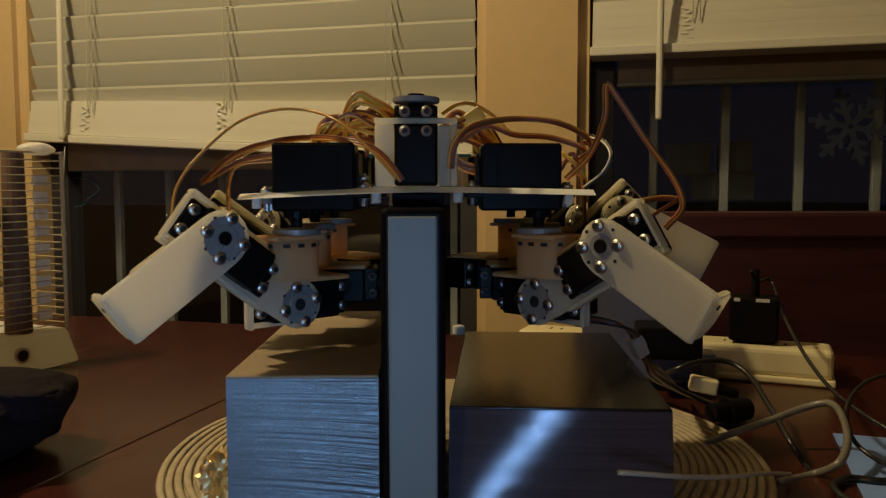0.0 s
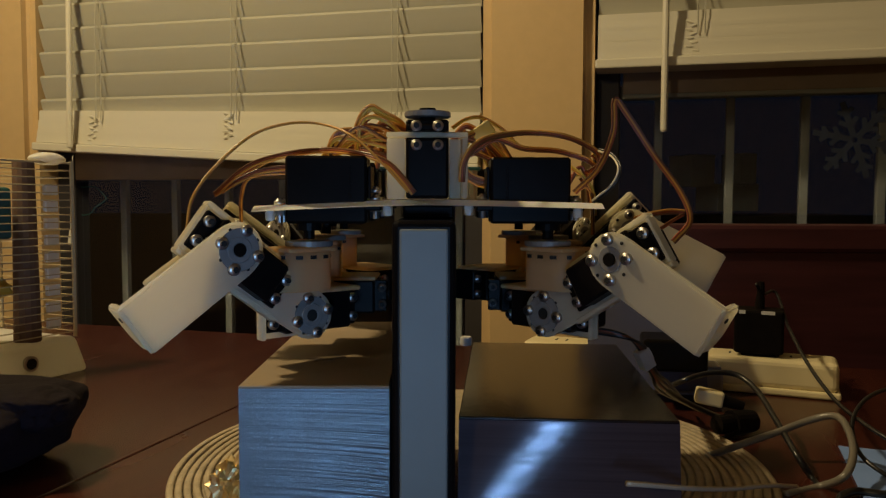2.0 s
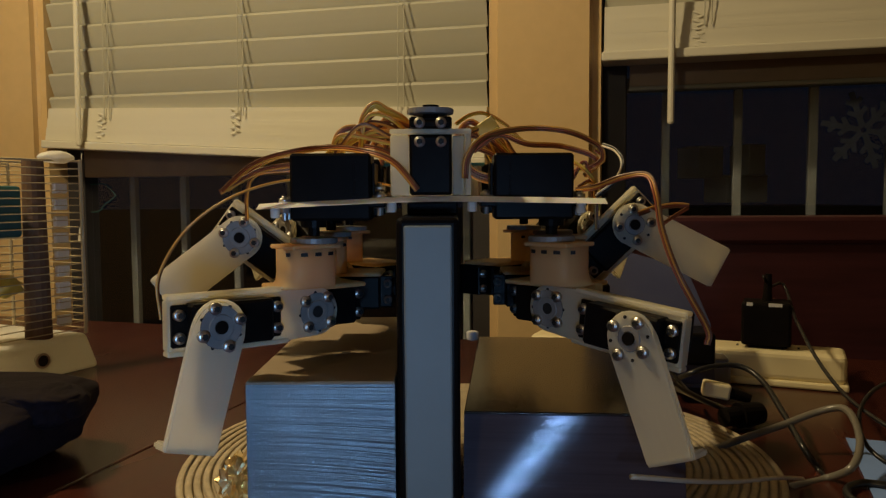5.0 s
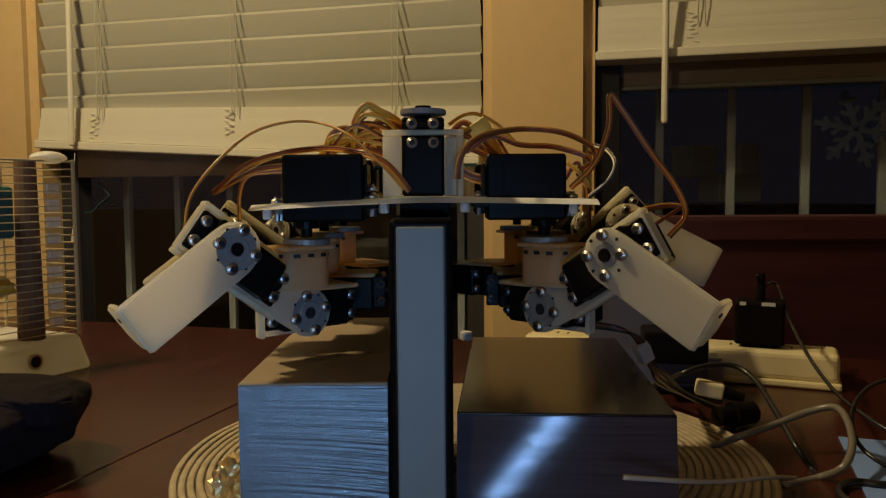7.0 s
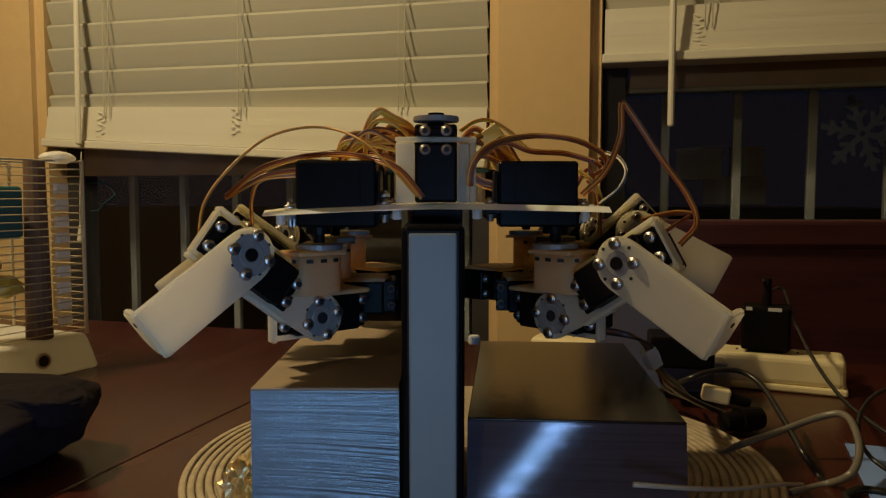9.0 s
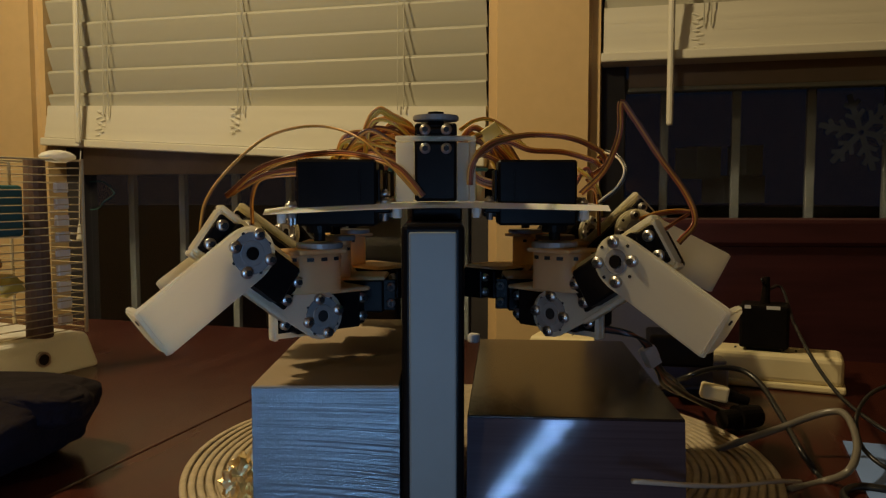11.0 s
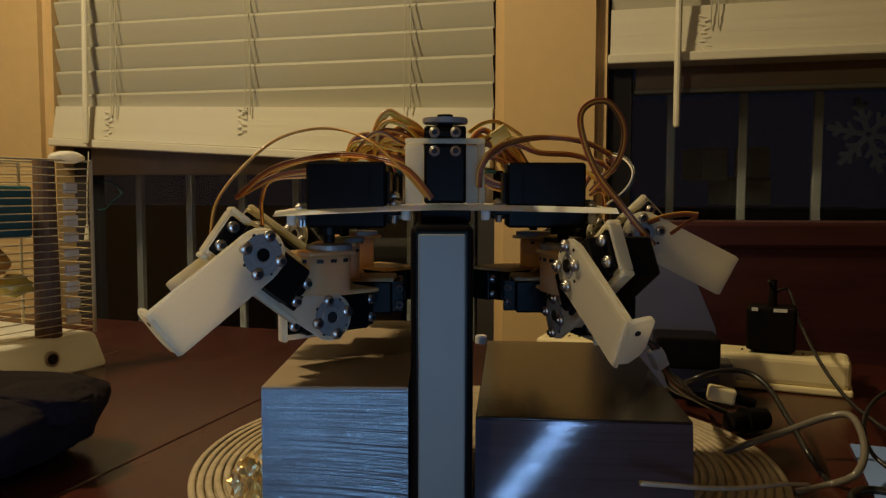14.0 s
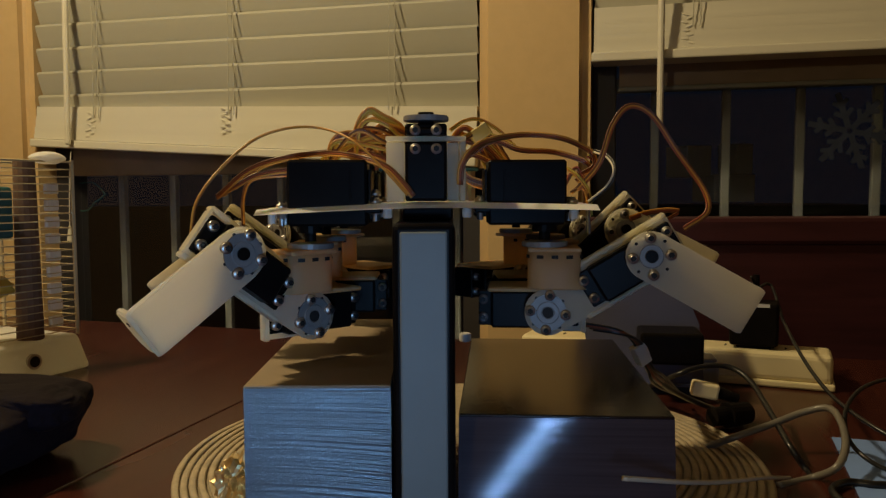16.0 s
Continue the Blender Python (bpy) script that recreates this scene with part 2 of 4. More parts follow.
structure("wall_east", box(4, 4.1, -7.0, 2.6, 0, 2.45), WALL, label="tan painted wall")

# window wall, its face on local y = 0, with two openings
S0, S1, S2, S3 = -0.902, 0.086, 0.293, 1.281
WZ0, WZ1 = 0.40, 2.15


def wall_piece(name, x0, x1, z0, z1, round_edges=True):
    bm = bmesh.new()
    box(x0, x1, 0, 0.14, z0, z1, bm=bm)
    if round_edges:
        es = [e for e in bm.edges if abs(e.verts[0].co.z - e.verts[1].co.z) > 0.1 and e.verts[0].co.y < 0.01]
        bmesh.ops.bevel(bm, geom=es, offset=0.02, segments=5, affect="EDGES")
    return structure(name, bm, WALL, M_WALL, "tan painted wall with rounded corners")


wall_piece("wall_north_pier", S1, S2, 0, 2.45)
wall_piece("wall_north_west", -4.3, S0, 0, 2.45)
wall_piece("wall_north_east", S3, 4.2, 0, 2.45)
for k, (a, b) in enumerate(((S0, S1), (S2, S3))):
    structure("wall_north_head_%d" % (k + 1), box(a, b, 0.002, 0.138, WZ1, 2.45), WALL, M_WALL, "tan painted wall above a window")
    structure("wall_north_apron_%d" % (k + 1), box(a, b, 0.002, 0.138, 0, WZ0), WALL, M_WALL, "tan painted wall below a window")


def window(name, a, b):
    w = tagged(new(name), "dark-framed window with black night behind", kind="structure")
    w.matrix_world = M_WALL
    for x0, x1 in ((a, a + 0.045), (b - 0.045, b)):
        part("window_frame", box(x0, x1, 0.075, 0.125, WZ0, WZ1, 0.003), FRAME, w)
    for z0, z1 in ((WZ0, WZ0 + 0.05), (WZ1 - 0.05, WZ1)):
        part("window_frame", box(a + 0.045, b - 0.045, 0.077, 0.123, z0, z1, 0.003), FRAME, w)
    pane = part("pane", box(a + 0.045, b - 0.045, 0.098, 0.102, WZ0 + 0.05, WZ1 - 0.05), GLASS, w)
    pane.visible_shadow = False


window("window_1", S0, S1)
window("window_2", S2, S3)


def slat_mesh(length):
    """A closed blind slat, slightly curved, its lower edge tilted to the room."""
    bm = bmesh.new()
    prof = [(0.009 - 0.018 * t, -0.0262 + 0.0465 * t, 0.0008 * math.sin(3.14159 * t)) for t in [i / 5 for i in range(6)]]
    prof += [(-0.0082, 0.0228, 0.0), (-0.0050, 0.0256, 0.0)]
    loop = [(y - d, z) for y, z, d in prof] + [(y - d + 0.0026, z + 0.0008) for y, z, d in reversed(prof)]
    a = [bm.verts.new((0, y, z)) for y, z in loop]
    b = [bm.verts.new((length, y, z)) for y, z in loop]
    bm.faces.new(a)
    bm.faces.new(list(reversed(b)))
    for i in range(len(a)):
        j = (i + 1) % len(a)
        bm.faces.new((a[i], a[j], b[j], b[i]))
    return bm


def blind(name, a, b, low_a, low_b, stack, z_first, wand_x, wand_low, cords, drop, label):
    """A slatted blind: hanging slats, the stack of gathered slats and the bottom rail, wand and cords."""
    t = thing(name, M_WALL, label, "window blind", "blinds")
    L = b - a - 0.012
    first = None
    z = z_first
    while z < WZ1 - 0.06:
        m = Matrix.Translation((a + 0.006, 0.030, z + 0.024)) @ pose(0, 0, 0, 0, random.uniform(-0.12, 0.12), 0)
        if first is None:
            o = part("slat", slat_mesh(L), SLAT_SHADED, t)
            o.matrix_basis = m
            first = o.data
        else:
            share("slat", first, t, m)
        z += 0.0505
    part("head_rail", box(a + 0.004, b - 0.004, 0.004, 0.06, WZ1 - 0.055, WZ1 - 0.004, 0.003), SLAT_SHADED, t)
    n = max(6, int(stack / 0.0052))
    tilt = math.atan2(low_b - low_a, L)
    for i in range(n):
        lift = i * stack / n
        bm = box(0, L, 0.003 + 0.0007 * math.sin(i * 1.7), 0.055 + 0.0007 * math.sin(i * 1.7), 0.012 + lift, 0.012 + lift + stack / n + 0.0030)
        # gathered slats keep the lighter, unshaded tone
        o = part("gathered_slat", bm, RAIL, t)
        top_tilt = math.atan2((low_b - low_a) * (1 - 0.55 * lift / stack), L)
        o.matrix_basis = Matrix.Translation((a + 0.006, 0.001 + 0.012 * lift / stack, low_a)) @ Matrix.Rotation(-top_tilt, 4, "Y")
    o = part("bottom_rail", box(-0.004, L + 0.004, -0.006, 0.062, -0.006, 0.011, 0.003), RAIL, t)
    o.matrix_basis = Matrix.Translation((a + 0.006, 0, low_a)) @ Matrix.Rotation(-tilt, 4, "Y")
    part("wand", cyl(0.006, (wand_x, -0.022, wand_low), (wand_x + 0.002, 0.0, WZ1 - 0.05), 10, bevel=0.002), RAIL, t)
    rnd = random.Random(len(cords))
    for x in cords[:2]:
        for q in range(9):
            bm = bmesh.new()
            bmesh.ops.create_icosphere(bm, subdivisions=2, radius=1.0)
            o = part("cord_button", bm, RAIL, t, smooth=True)
            o.matrix_basis = (Matrix.Translation((x - 0.010 + (0.005 if q % 2 else -0.004) + rnd.uniform(-0.002, 0.002), 0.0025 + 0.008 * q / 9, low_a + 0.014 + 0.85 * stack * q / 9)) @ pose(0, 0, 0, 0, rnd.uniform(-22, 22), 0)
                              @ Matrix.Diagonal((rnd.uniform(0.005, 0.008), 0.0007, rnd.uniform(0.0018, 0.0028), 1)))
    part("sash", box(a + 0.05, b - 0.05, 0.070, 0.096, low_b - drop, low_b + 0.05, 0.002), SASH, t)
    if drop > 0.03:
        part("sash_lip", box(a + 0.05, b - 0.05, 0.062, 0.096, low_b - drop - 0.0085, low_b - drop - 0.0002, 0.002), GREYPANEL, t, "grey metal lip")
    for x in cords:
        pts = [(x, 0.004, low_a + 0.05), (x + 0.001, 0.008, z_first + 0.3), (x, 0.012, WZ1 - 0.06)]
        part("ladder_cord", tube(pts, 0.0012, 12, 6), SLAT_SHADED, t)
        part("ladder_cord", tube([(p[0] + 0.012, p[1], p[2]) for p in pts], 0.0012, 12, 6), SLAT_SHADED, t)
    return t


blind("window_blind", S0, S1, 1.040, 0.985, 0.066, 1.0965, -0.79, 1.035, (-0.745, -0.43, -0.09), 0.014, "cream slatted blind lowered most of the way, closed slats")
tassel = thing("blind_cord", M_WALL, "thin pale blind cord with a small plastic tassel", "cord")
part("cord", tube([(-0.7915, -0.012, 1.02), (-0.7945, -0.016, 0.95), (-0.7978, -0.016, 0.862)], 0.0011, 12, 6), RAIL, tassel)
part("tassel", cyl(0.0028, (-0.7977, -0.016, 0.864), (-0.7990, -0.016, 0.830), 12, r2=0.0062, bevel=0.0012), RAIL, tassel, "pale plastic tassel")
blind("window_blind", S2, S3, 1.170, 1.172, 0.078, 1.262, 0.415, 1.048, (0.47, 0.95), 0.046, "cream slatted blind drawn up higher, slats gathered")

# railing outside
rail = thing("deck_railing", M_WALL, "grey painted deck railing outside the window at night", "railing")
part("top_rail", box(-2.0, 2.6, 0.235, 0.275, 1.140, 1.165, 0.004), BAR, rail)
part("bottom_rail", box(-2.0, 2.6, 0.235, 0.275, 0.50, 0.54, 0.004), BAR, rail)
_bar = None
for k in range(-18, 14):
    m = Matrix.Translation((0.696 + 0.1408 * k, 0.25, 0))
    if _bar is None:
        o = part("baluster", box(-0.0085, 0.0085, -0.0085, 0.0085, 0.541, 1.139, 0.002), BAR, rail)
        o.matrix_basis, _bar = m, o.data
    else:
        share("baluster", _bar, rail, m)
structure("ground", box(-40, 40, 2.9, 80, -0.4, -0.3), NIGHT, label="ground outside, darkened in its colour for night")
structure("deck", box(-3, 3, 0.15, 1.3, 0.30, 0.36), NIGHT, M_WALL, "deck boards outside the window, darkened in their colour for night")

# ---------------- table ----------------
M_TABLE = pose(0.05, 0.32, 0, 0, 0, -17)
table = thing("dining_table", M_TABLE, "large dark cherry-stained wooden dining table", "table")
for k, (x0, x1) in enumerate(((-1.1, -0.351), (-0.35, 0.449), (0.45, 1.0))):
    part("table_leaf", box(x0, x1, -0.75, 0.70, TABLE_Z - 0.03, TABLE_Z, 0.0015), TABLE, table)
for x in (-0.95, 0.85):
    for y in (-0.6, 0.55):
        part("leg", cyl(0.03, (x, y, 0.0), (x, y, TABLE_Z - 0.03), 16, r2=0.045), TABLE, table)
part("apron", box(-0.95, 0.85, 0.545, 0.57, TABLE_Z - 0.11, TABLE_Z - 0.031), TABLE, table)

# bench behind the table
bench = thing("wooden_bench", pose(0.62, 0.98, 0, 0, 0, -3), "dark red wooden bench with a broad solid backrest", "bench")
part("backrest", box(-0.42, 0.62, -0.012, 0.012, 0.50, 0.893, 0.006), BENCH, bench)
part("top_rail", box(-0.43, 0.63, -0.018, 0.018, 0.862, 0.898, 0.006), BENCH, bench)
part("seat", box(-0.42, 0.62, -0.012, 0.40, 0.42, 0.455, 0.006), BENCH, bench)
for x in (-0.40, 0.58):
    part("leg", box(x, x + 0.04, 0.34, 0.38, 0, 0.42, 0.004), BENCH, bench)
    part("leg", box(x, x + 0.04, -0.012, 0.03, 0, 0.42, 0.004), BENCH, bench)

# ---------------- support: two thick books and an upright box ----------------


def page_front(x0, x1, y, z0, z1, depth, amp, waves, seed, rows, cols, lean):
    """A stack of pages: a block whose front is ridged along its leaves."""
    rnd = random.Random(seed)
    bm = bmesh.new()
    offs = []
    drift = 0.0
    for i in range(rows + 1):
        drift = drift * 0.7 + rnd.uniform(-1, 1) * amp
        offs.append(drift + (rnd.uniform(-1, 1) * amp * 0.6))
    grid = []
    for i in range(rows + 1):
        line = []
        for j in range(cols + 1):
            u = j / cols
            z = z0 + (z1 - z0) * i / rows
            sag = waves * u ** 1.6 * 4 * (i / rows) * (1 - i / rows)
            line.append(bm.verts.new((x0 + (x1 - x0) * u, y + offs[i] * (0.10 + 0.90 * u ** 1.3) - lean * (z1 - z), z - sag)))
        grid.append(line)
    back = [[bm.verts.new((x0 + (x1 - x0) * j / cols, y + depth, v[0].co.z)) for j in (0, cols)] for v in (grid[0], grid[-1])]
    for i in range(rows):
        for j in range(cols):
            bm.faces.new((grid[i][j], grid[i][j + 1], grid[i + 1][j + 1], grid[i + 1][j]))
    bm.faces.new([g[0] for g in grid] + [back[1][0], back[0][0]])
    bm.faces.new([g[-1] for g in grid] + [back[1][1], back[0][1]])
    bm.faces.new(grid[-1] + [back[1][1], back[1][0]])
    bm.faces.new(grid[0] + [back[0][1], back[0][0]])
    bm.faces.new((back[0][0], back[0][1], back[1][1], back[1][0]))
    return bm


def thick_book(m, w, depth, h, mat, cover, amp, waves, seed, lean, label):
    t = thing("thick_book", m, label, "book", "books under the robot")
    part("page_block", page_front(0, w, 0.0004, 0.0025, h - 0.0016, depth - 0.001, amp, waves, seed, 200, 10, lean), mat, t, "bluish silver page edges")
    part("cover", box(0, w, 0, depth, h - 0.0016, h, 0.0005, 1), cover, t, "plain brown cover")
    part("cover", box(0, w, 0, depth, 0, 0.0024, 0.0005, 1), cover, t)
    return t


thick_book(pose(-0.0930, 0.372, TABLE_Z + 0.003), 0.0718, 0.20, 0.1038, PAGES, KRAFT, 0.00012, 0.0055, 3, 0.0, "thick brown book lying flat, uneven silvery page edges showing")
thick_book(pose(0.0125, 0.392, TABLE_Z + 0.003, 0, 0, -4.5), 0.1095, 0.21, 0.0835, PAGES2, LEATHER, 0.000008, 0.0, 5, 0.165, "thick dark brown book lying flat, smooth shiny page edges")

up = thing("upright_box", pose(-0.0048, 0.37, TABLE_Z + 0.003), "narrow black box standing upright with a smooth white front", "box")
part("case", box(-0.0152, 0.0152, 0, 0.21, 0, 0.1825, 0.003, 3), BLACK, up)
part("front_panel", box(-0.0114, 0.0114, -0.0012, 0.003, 0.002, 0.1785, 0.001, 2), GREYPANEL, up, "plain white panel")

# ---------------- hexapod robot ----------------
BASE = Vector((-0.003, 0.48, 0.9157))
robot = thing("hexapod_robot", Matrix.Translation(BASE), "six-legged robot of white printed parts with black servos", "robot")
PLATE_Z = 0.9226 - BASE.z


def droop(x):
    return -(0.0034 if x < 0 else 0.0016) * abs(x / 0.085) ** 1.4


def body_plate():
    bm = bmesh.new()
    n = 24
    half = lambda y: 0.086 + 0.012 * math.exp(-((y - 0.0) / 0.04) ** 2)
    cols = []
    for i in range(n + 1):
        u = -1 + 2 * i / n
        col = []
        for y in (-0.0955, -0.05, 0.0, 0.05, 0.09):
            x = u * half(y)
            col.append((x, y, PLATE_Z + droop(x)))
        cols.append(col)
    top = [[bm.verts.new((x, max(y, -0.0886), z + 0.0028)) for x, y, z in c] for c in cols]
    bot = [[bm.verts.new(p) for p in c] for c in cols]
    for a, b in zip(range(n), range(1, n + 1)):
        for k in range(4):
            bm.faces.new((top[a][k], top[b][k], top[b][k + 1], top[a][k + 1]))
            bm.faces.new((bot[a][k], bot[a][k + 1], bot[b][k + 1], bot[b][k]))
        bm.faces.new((top[a][0], bot[a][0], bot[b][0], top[b][0]))
        bm.faces.new((top[a][4], top[b][4], bot[b][4], bot[a][4]))
    for k in range(4):
        bm.faces.new((top[0][k], top[0][k + 1], bot[0][k + 1], bot[0][k]))
        bm.faces.new((top[n][k], bot[n][k], bot[n][k + 1], top[n][k + 1]))
    return bm


part("body_plate", body_plate(), ACRYL, robot, "thin white plate")
part("underside_block", box(-0.013, 0.013, -0.075, 0.07, 0.0, PLATE_Z - 0.0002, 0.001), BLACK, robot, "black block under the plate")


def screw_mesh():
    bm = cyl(0.0027, (0, 0, 0), (0, -0.0034, 0), 16)
    top = [e for e in bm.edges if all(v.co.y < -0.003 for v in e.verts)]
    bmesh.ops.bevel(bm, geom=top, offset=0.0013, segments=3, affect="EDGES")
    before = set(bm.faces)
    cyl(0.0015, (0, -0.0028, 0), (0, -0.00352, 0), 6, bm=bm)
    for f in bm.faces:
        if f not in before:
            f.material_index = 1
        elif len(f.verts) == 4:
            f.smooth = True
    return bm


_screw = part("screw", screw_mesh(), STEEL, robot, smooth=False)
_screw.matrix_basis = Matrix.Translation((-0.0265, -0.083, PLATE_Z + 0.006)) @ pose(0, 0, 0, -90, 0, 0)
SCREW = _screw.data
SCREW.materials.append(HOLE)
_hole = cyl(0.0008, (0, 0.0005, 0), (0, -0.0003, 0), 10)


def screw(parent, m):
    return share("screw", SCREW, parent, m)


def servo_bm(sx):
    """A servo whose shaft points to -y at the origin; the case runs from the shaft towards -x (sx = 1) or +x. The flange lies on y = 0.014."""
    bm = bmesh.new()
    def b(x0, x1, *r, bevel=0.0006):
        x0, x1 = sorted((x0 * sx, x1 * sx))
        box(x0, x1, *r, bevel, 1, bm=bm)
    b(-0.0302, 0.0100, 0.0076, 0.0410, -0.0100, 0.0100, bevel=0.0012)
    b(-0.0372, 0.0170, 0.0140, 0.0166, -0.0096, 0.0096)
    cyl(0.0066, (0, 0.0080, 0), (0, 0.0040, 0), 18, bm=bm)
    cyl(0.0030, (0, 0.0042, 0), (0, -0.0005, 0), 12, bm=bm)
    for x in (-0.0322, -0.0225):
        b(x, x + 0.0012, 0.020, 0.036, -0.0103, 0.0103, bevel=0.0002)
    return bm


SERVO = {}
for _s in (1, -1):
    me = bpy.data.meshes.new("servo")
    _b = servo_bm(_s)
    _b.to_mesh(me)
    _b.free()
    me.materials.append(BLACK)
    SERVO[_s] = me

# legs: lengths of the limbs, offsets of hip and tibia plane
R0, OFF, OFF2, LF, LT, TW, HIP_Z = 0.0018, 0.0049, 0.0174, 0.0590, 0.0566, 0.0234, 0.8672 - BASE.z


def horn_meshes():
    disc = cyl(0.0104, (0, -0.0008, 0), (0, 0.0005, 0), 28)
    hub = bmesh.new()
    n = 28
    rings = [[hub.verts.new((r * math.cos(6.28318 * i / n), y, r * math.sin(6.28318 * i / n))) for i in range(n)]
             for r, y in ((0.0060, 0.0), (0.0056, -0.0004), (0.0034, -0.0004), (0.0030, 0.0))]
    for a, b in zip(rings, rings[1:]):
        for i in range(n):
            hub.faces.new((a[i], a[(i + 1) % n], b[(i + 1) % n], b[i]))
    core = cyl(0.0029, (0, 0.0, 0), (0, -0.0003, 0), 18)
    out = []
    for nm, bm, mt in (("horn", disc, ALU), ("hub", hub, ALU), ("bore", core, HOLE), ("bolt_hole", _hole, HOLE)):
        bmesh.ops.recalc_face_normals(bm, faces=bm.faces)
        me = bpy.data.meshes.new(nm)
        bm.to_mesh(me)
        bm.free()
        me.materials.append(mt)
        out.append(me)
    return out


HORN, HUB, BORE, PIN = horn_meshes()


def add_horn(parent, x, y, thick, turn, shade_disc=True, radius=0.0092):
    """A horn round (x, z = 0) on a plate whose face lies on y, let into its back or laid on the face as a grey disc
    that imitates its shadow through the plate, with hub, bolts and pin holes.
    """
    at = Matrix.Translation((x, y - (0.0005 if shade_disc else 0.0), 0))
    share("horn", HORN, parent, Matrix.Translation((x, y + (0.0003 if shade_disc else thick - 0.0013), 0)) @ Matrix.Diagonal((0.93, 1, 0.93, 1)), "grey servo horn disc, laid on the face where its shadow would show")
    share("hub", HUB, parent, at)
    share("bore", BORE, parent, at)
    for k in range(4):
        a = radians(turn + 90 * k)
        share("screw", SCREW, parent, Matrix.Translation((x + radius * math.cos(a), y, radius * math.sin(a))) @ pose(0, 0, 0, 0, 25 * k + 7, 0))
        c = radians(turn + 45 + 90 * k)
        share("bolt_hole", PIN, parent, Matrix.Translation((x + 0.0098 * math.cos(c), y - 0.0001, 0.0098 * math.sin(c))))


def flip(pts, s):
    return [(x * s, z) for x, z in pts]


def femur_part(s):
    r = 0.0122
    x0, x1 = LF - 0.0425, LF + 0.0182
    o = flip(arc(0, 0, r, 100, 260) + [(x0, -0.0128), (x1, -0.0132), (x1, 0.0132), (x0, 0.0128)], s)
    bm = prism(o, OFF * -1 - 0.0 + 0.0, OFF * -1 + 0.003, 0.0005)
    fem = part("femur", bm, PLA, robot, "white printed upper leg")
    # raised rim round the servo
    rim = bmesh.new()
    for z0, z1 in ((0.0115, 0.0140), (-0.0140, -0.0115)):
        a, b = sorted((x0 * s, x1 * s))
        box(a, b, -OFF - 0.0010, -OFF + 0.0055, z0, z1, 0.0006, 1, bm=rim)
    a, b = sorted((x1 * s, (x1 - 0.0026) * s))
    box(a, b, -OFF - 0.0010, -OFF + 0.0055, -0.0114, 0.0114, 0.0006, 1, bm=rim)
    part("rim", rim, PLA, fem)
    share("servo", SERVO[s], fem, Matrix.Translation((LF * s, -OFF - 0.0170, 0)), "black servo")
    for x in (LF + 0.0140, LF - 0.0345):
        for z in (-0.0052, 0.0052):
            share("screw", SCREW, fem, Matrix.Translation((x * s, -OFF - 0.0028, z)))
    # grey disc on the face imitates the horn's shadow through the plate
    add_horn(fem, 0, -OFF, 0.003, 52)
    return fem


def tibia_part(s):
    h, r = TW / 2, 0.0125
    # plate with a round head, a straight body and a foot flange
    o = flip(arc(0, 0, r, 80, 280) + [(LT - 0.002, -h - 0.0008), (LT, -h), (LT, h), (LT - 0.002, h + 0.0008)], s)
    y0 = -(OFF + OFF2) + 0.0012
    t = part("tibia", prism(o, y0, y0 + 0.0036, 0.0013), PLA, robot, "white printed lower leg")
    # the foot: a thin flange turned back at the end, deep at its upper corner and tapering to the lower one
    side = [(0.0008, -h + 0.0012), (0.0008, h - 0.0006), (0.0085, h + 0.0012)]
    side += [(0.0090 + 0.0025 * math.sin(radians(g)), h - 0.0013 + 0.0025 * math.cos(radians(g))) for g in (10, 35, 60, 90)]
    side += [(0.0113, h - 0.0140), (0.0098, h - 0.0180), (0.0060, -h + 0.0014)]
    f = prism([(y0 + 1.12 * q, z) for q, z in side], LT - 0.0030, LT + 0.0002, 0.0009)
    bmesh.ops.transform(f, matrix=Matrix(((0, s, 0, 0), (1, 0, 0, 0), (0, 0, 1, 0), (0, 0, 0, 1))), verts=f.verts)
    part("foot", f, PLA, t)
    part("foot_hole", cyl(0.0013, ((LT - 0.0034) * s, y0 + 0.0062, h - 0.0056), ((LT + 0.0004) * s, y0 + 0.0062, h - 0.0056), 14), HOLE, t)
    # only left shins wear the disc as painted shadow; right horns sit behind
    add_horn(t, 0, y0, 0.0036, 35, s < 0)
    return t


def tower(s, r, wall, z0, z1, a0, a1, n=26):
    """A curved upright wall, open at its back, that flares out at its foot on the outer side."""
    bm = bmesh.new()
    zs = [(z0, 1.0), (z0 + 0.0012, 0.62), (z0 + 0.0028, 0.30), (z0 + 0.0050, 0.08), (z0 + 0.0080, 0.0), (z1, 0.0)]
    cols = []
    for i in range(n + 1):
        g = radians(a0 + (a1 - a0) * i / n)
        c, q = math.cos(g), math.sin(g)
        # squarer than a circle
        k = (abs(c) ** 3.2 + abs(q) ** 3.2) ** (-1 / 3.2)
        flare = 0.0045 * max(0.0, c) ** 2
        outer = [bm.verts.new((s * (0.0050 + 1.14 * (r * k + flare * f) * c), (r * k + flare * f) * q, z)) for z, f in zs]
        inner = [bm.verts.new((s * (0.0050 + 1.11 * (r * k - wall) * c), (r * k - wall) * q, z)) for z, f in zs]
        cols.append((outer, inner))
    m = len(zs)
    for (oa, ia), (ob, ib) in zip(cols, cols[1:]):
        for k in range(m - 1):
            bm.faces.new((oa[k], ob[k], ob[k + 1], oa[k + 1]))
            bm.faces.new((ia[k], ia[k + 1], ib[k + 1], ib[k]))
        bm.faces.new((oa[0], ia[0], ib[0], ob[0]))
        bm.faces.new((oa[-1], ob[-1], ib[-1], ia[-1]))
    for o, q in (cols[0], cols[-1]):
        for k in range(m - 1):
            bm.faces.new((o[k], o[k + 1], q[k + 1], q[k]))
    return bm


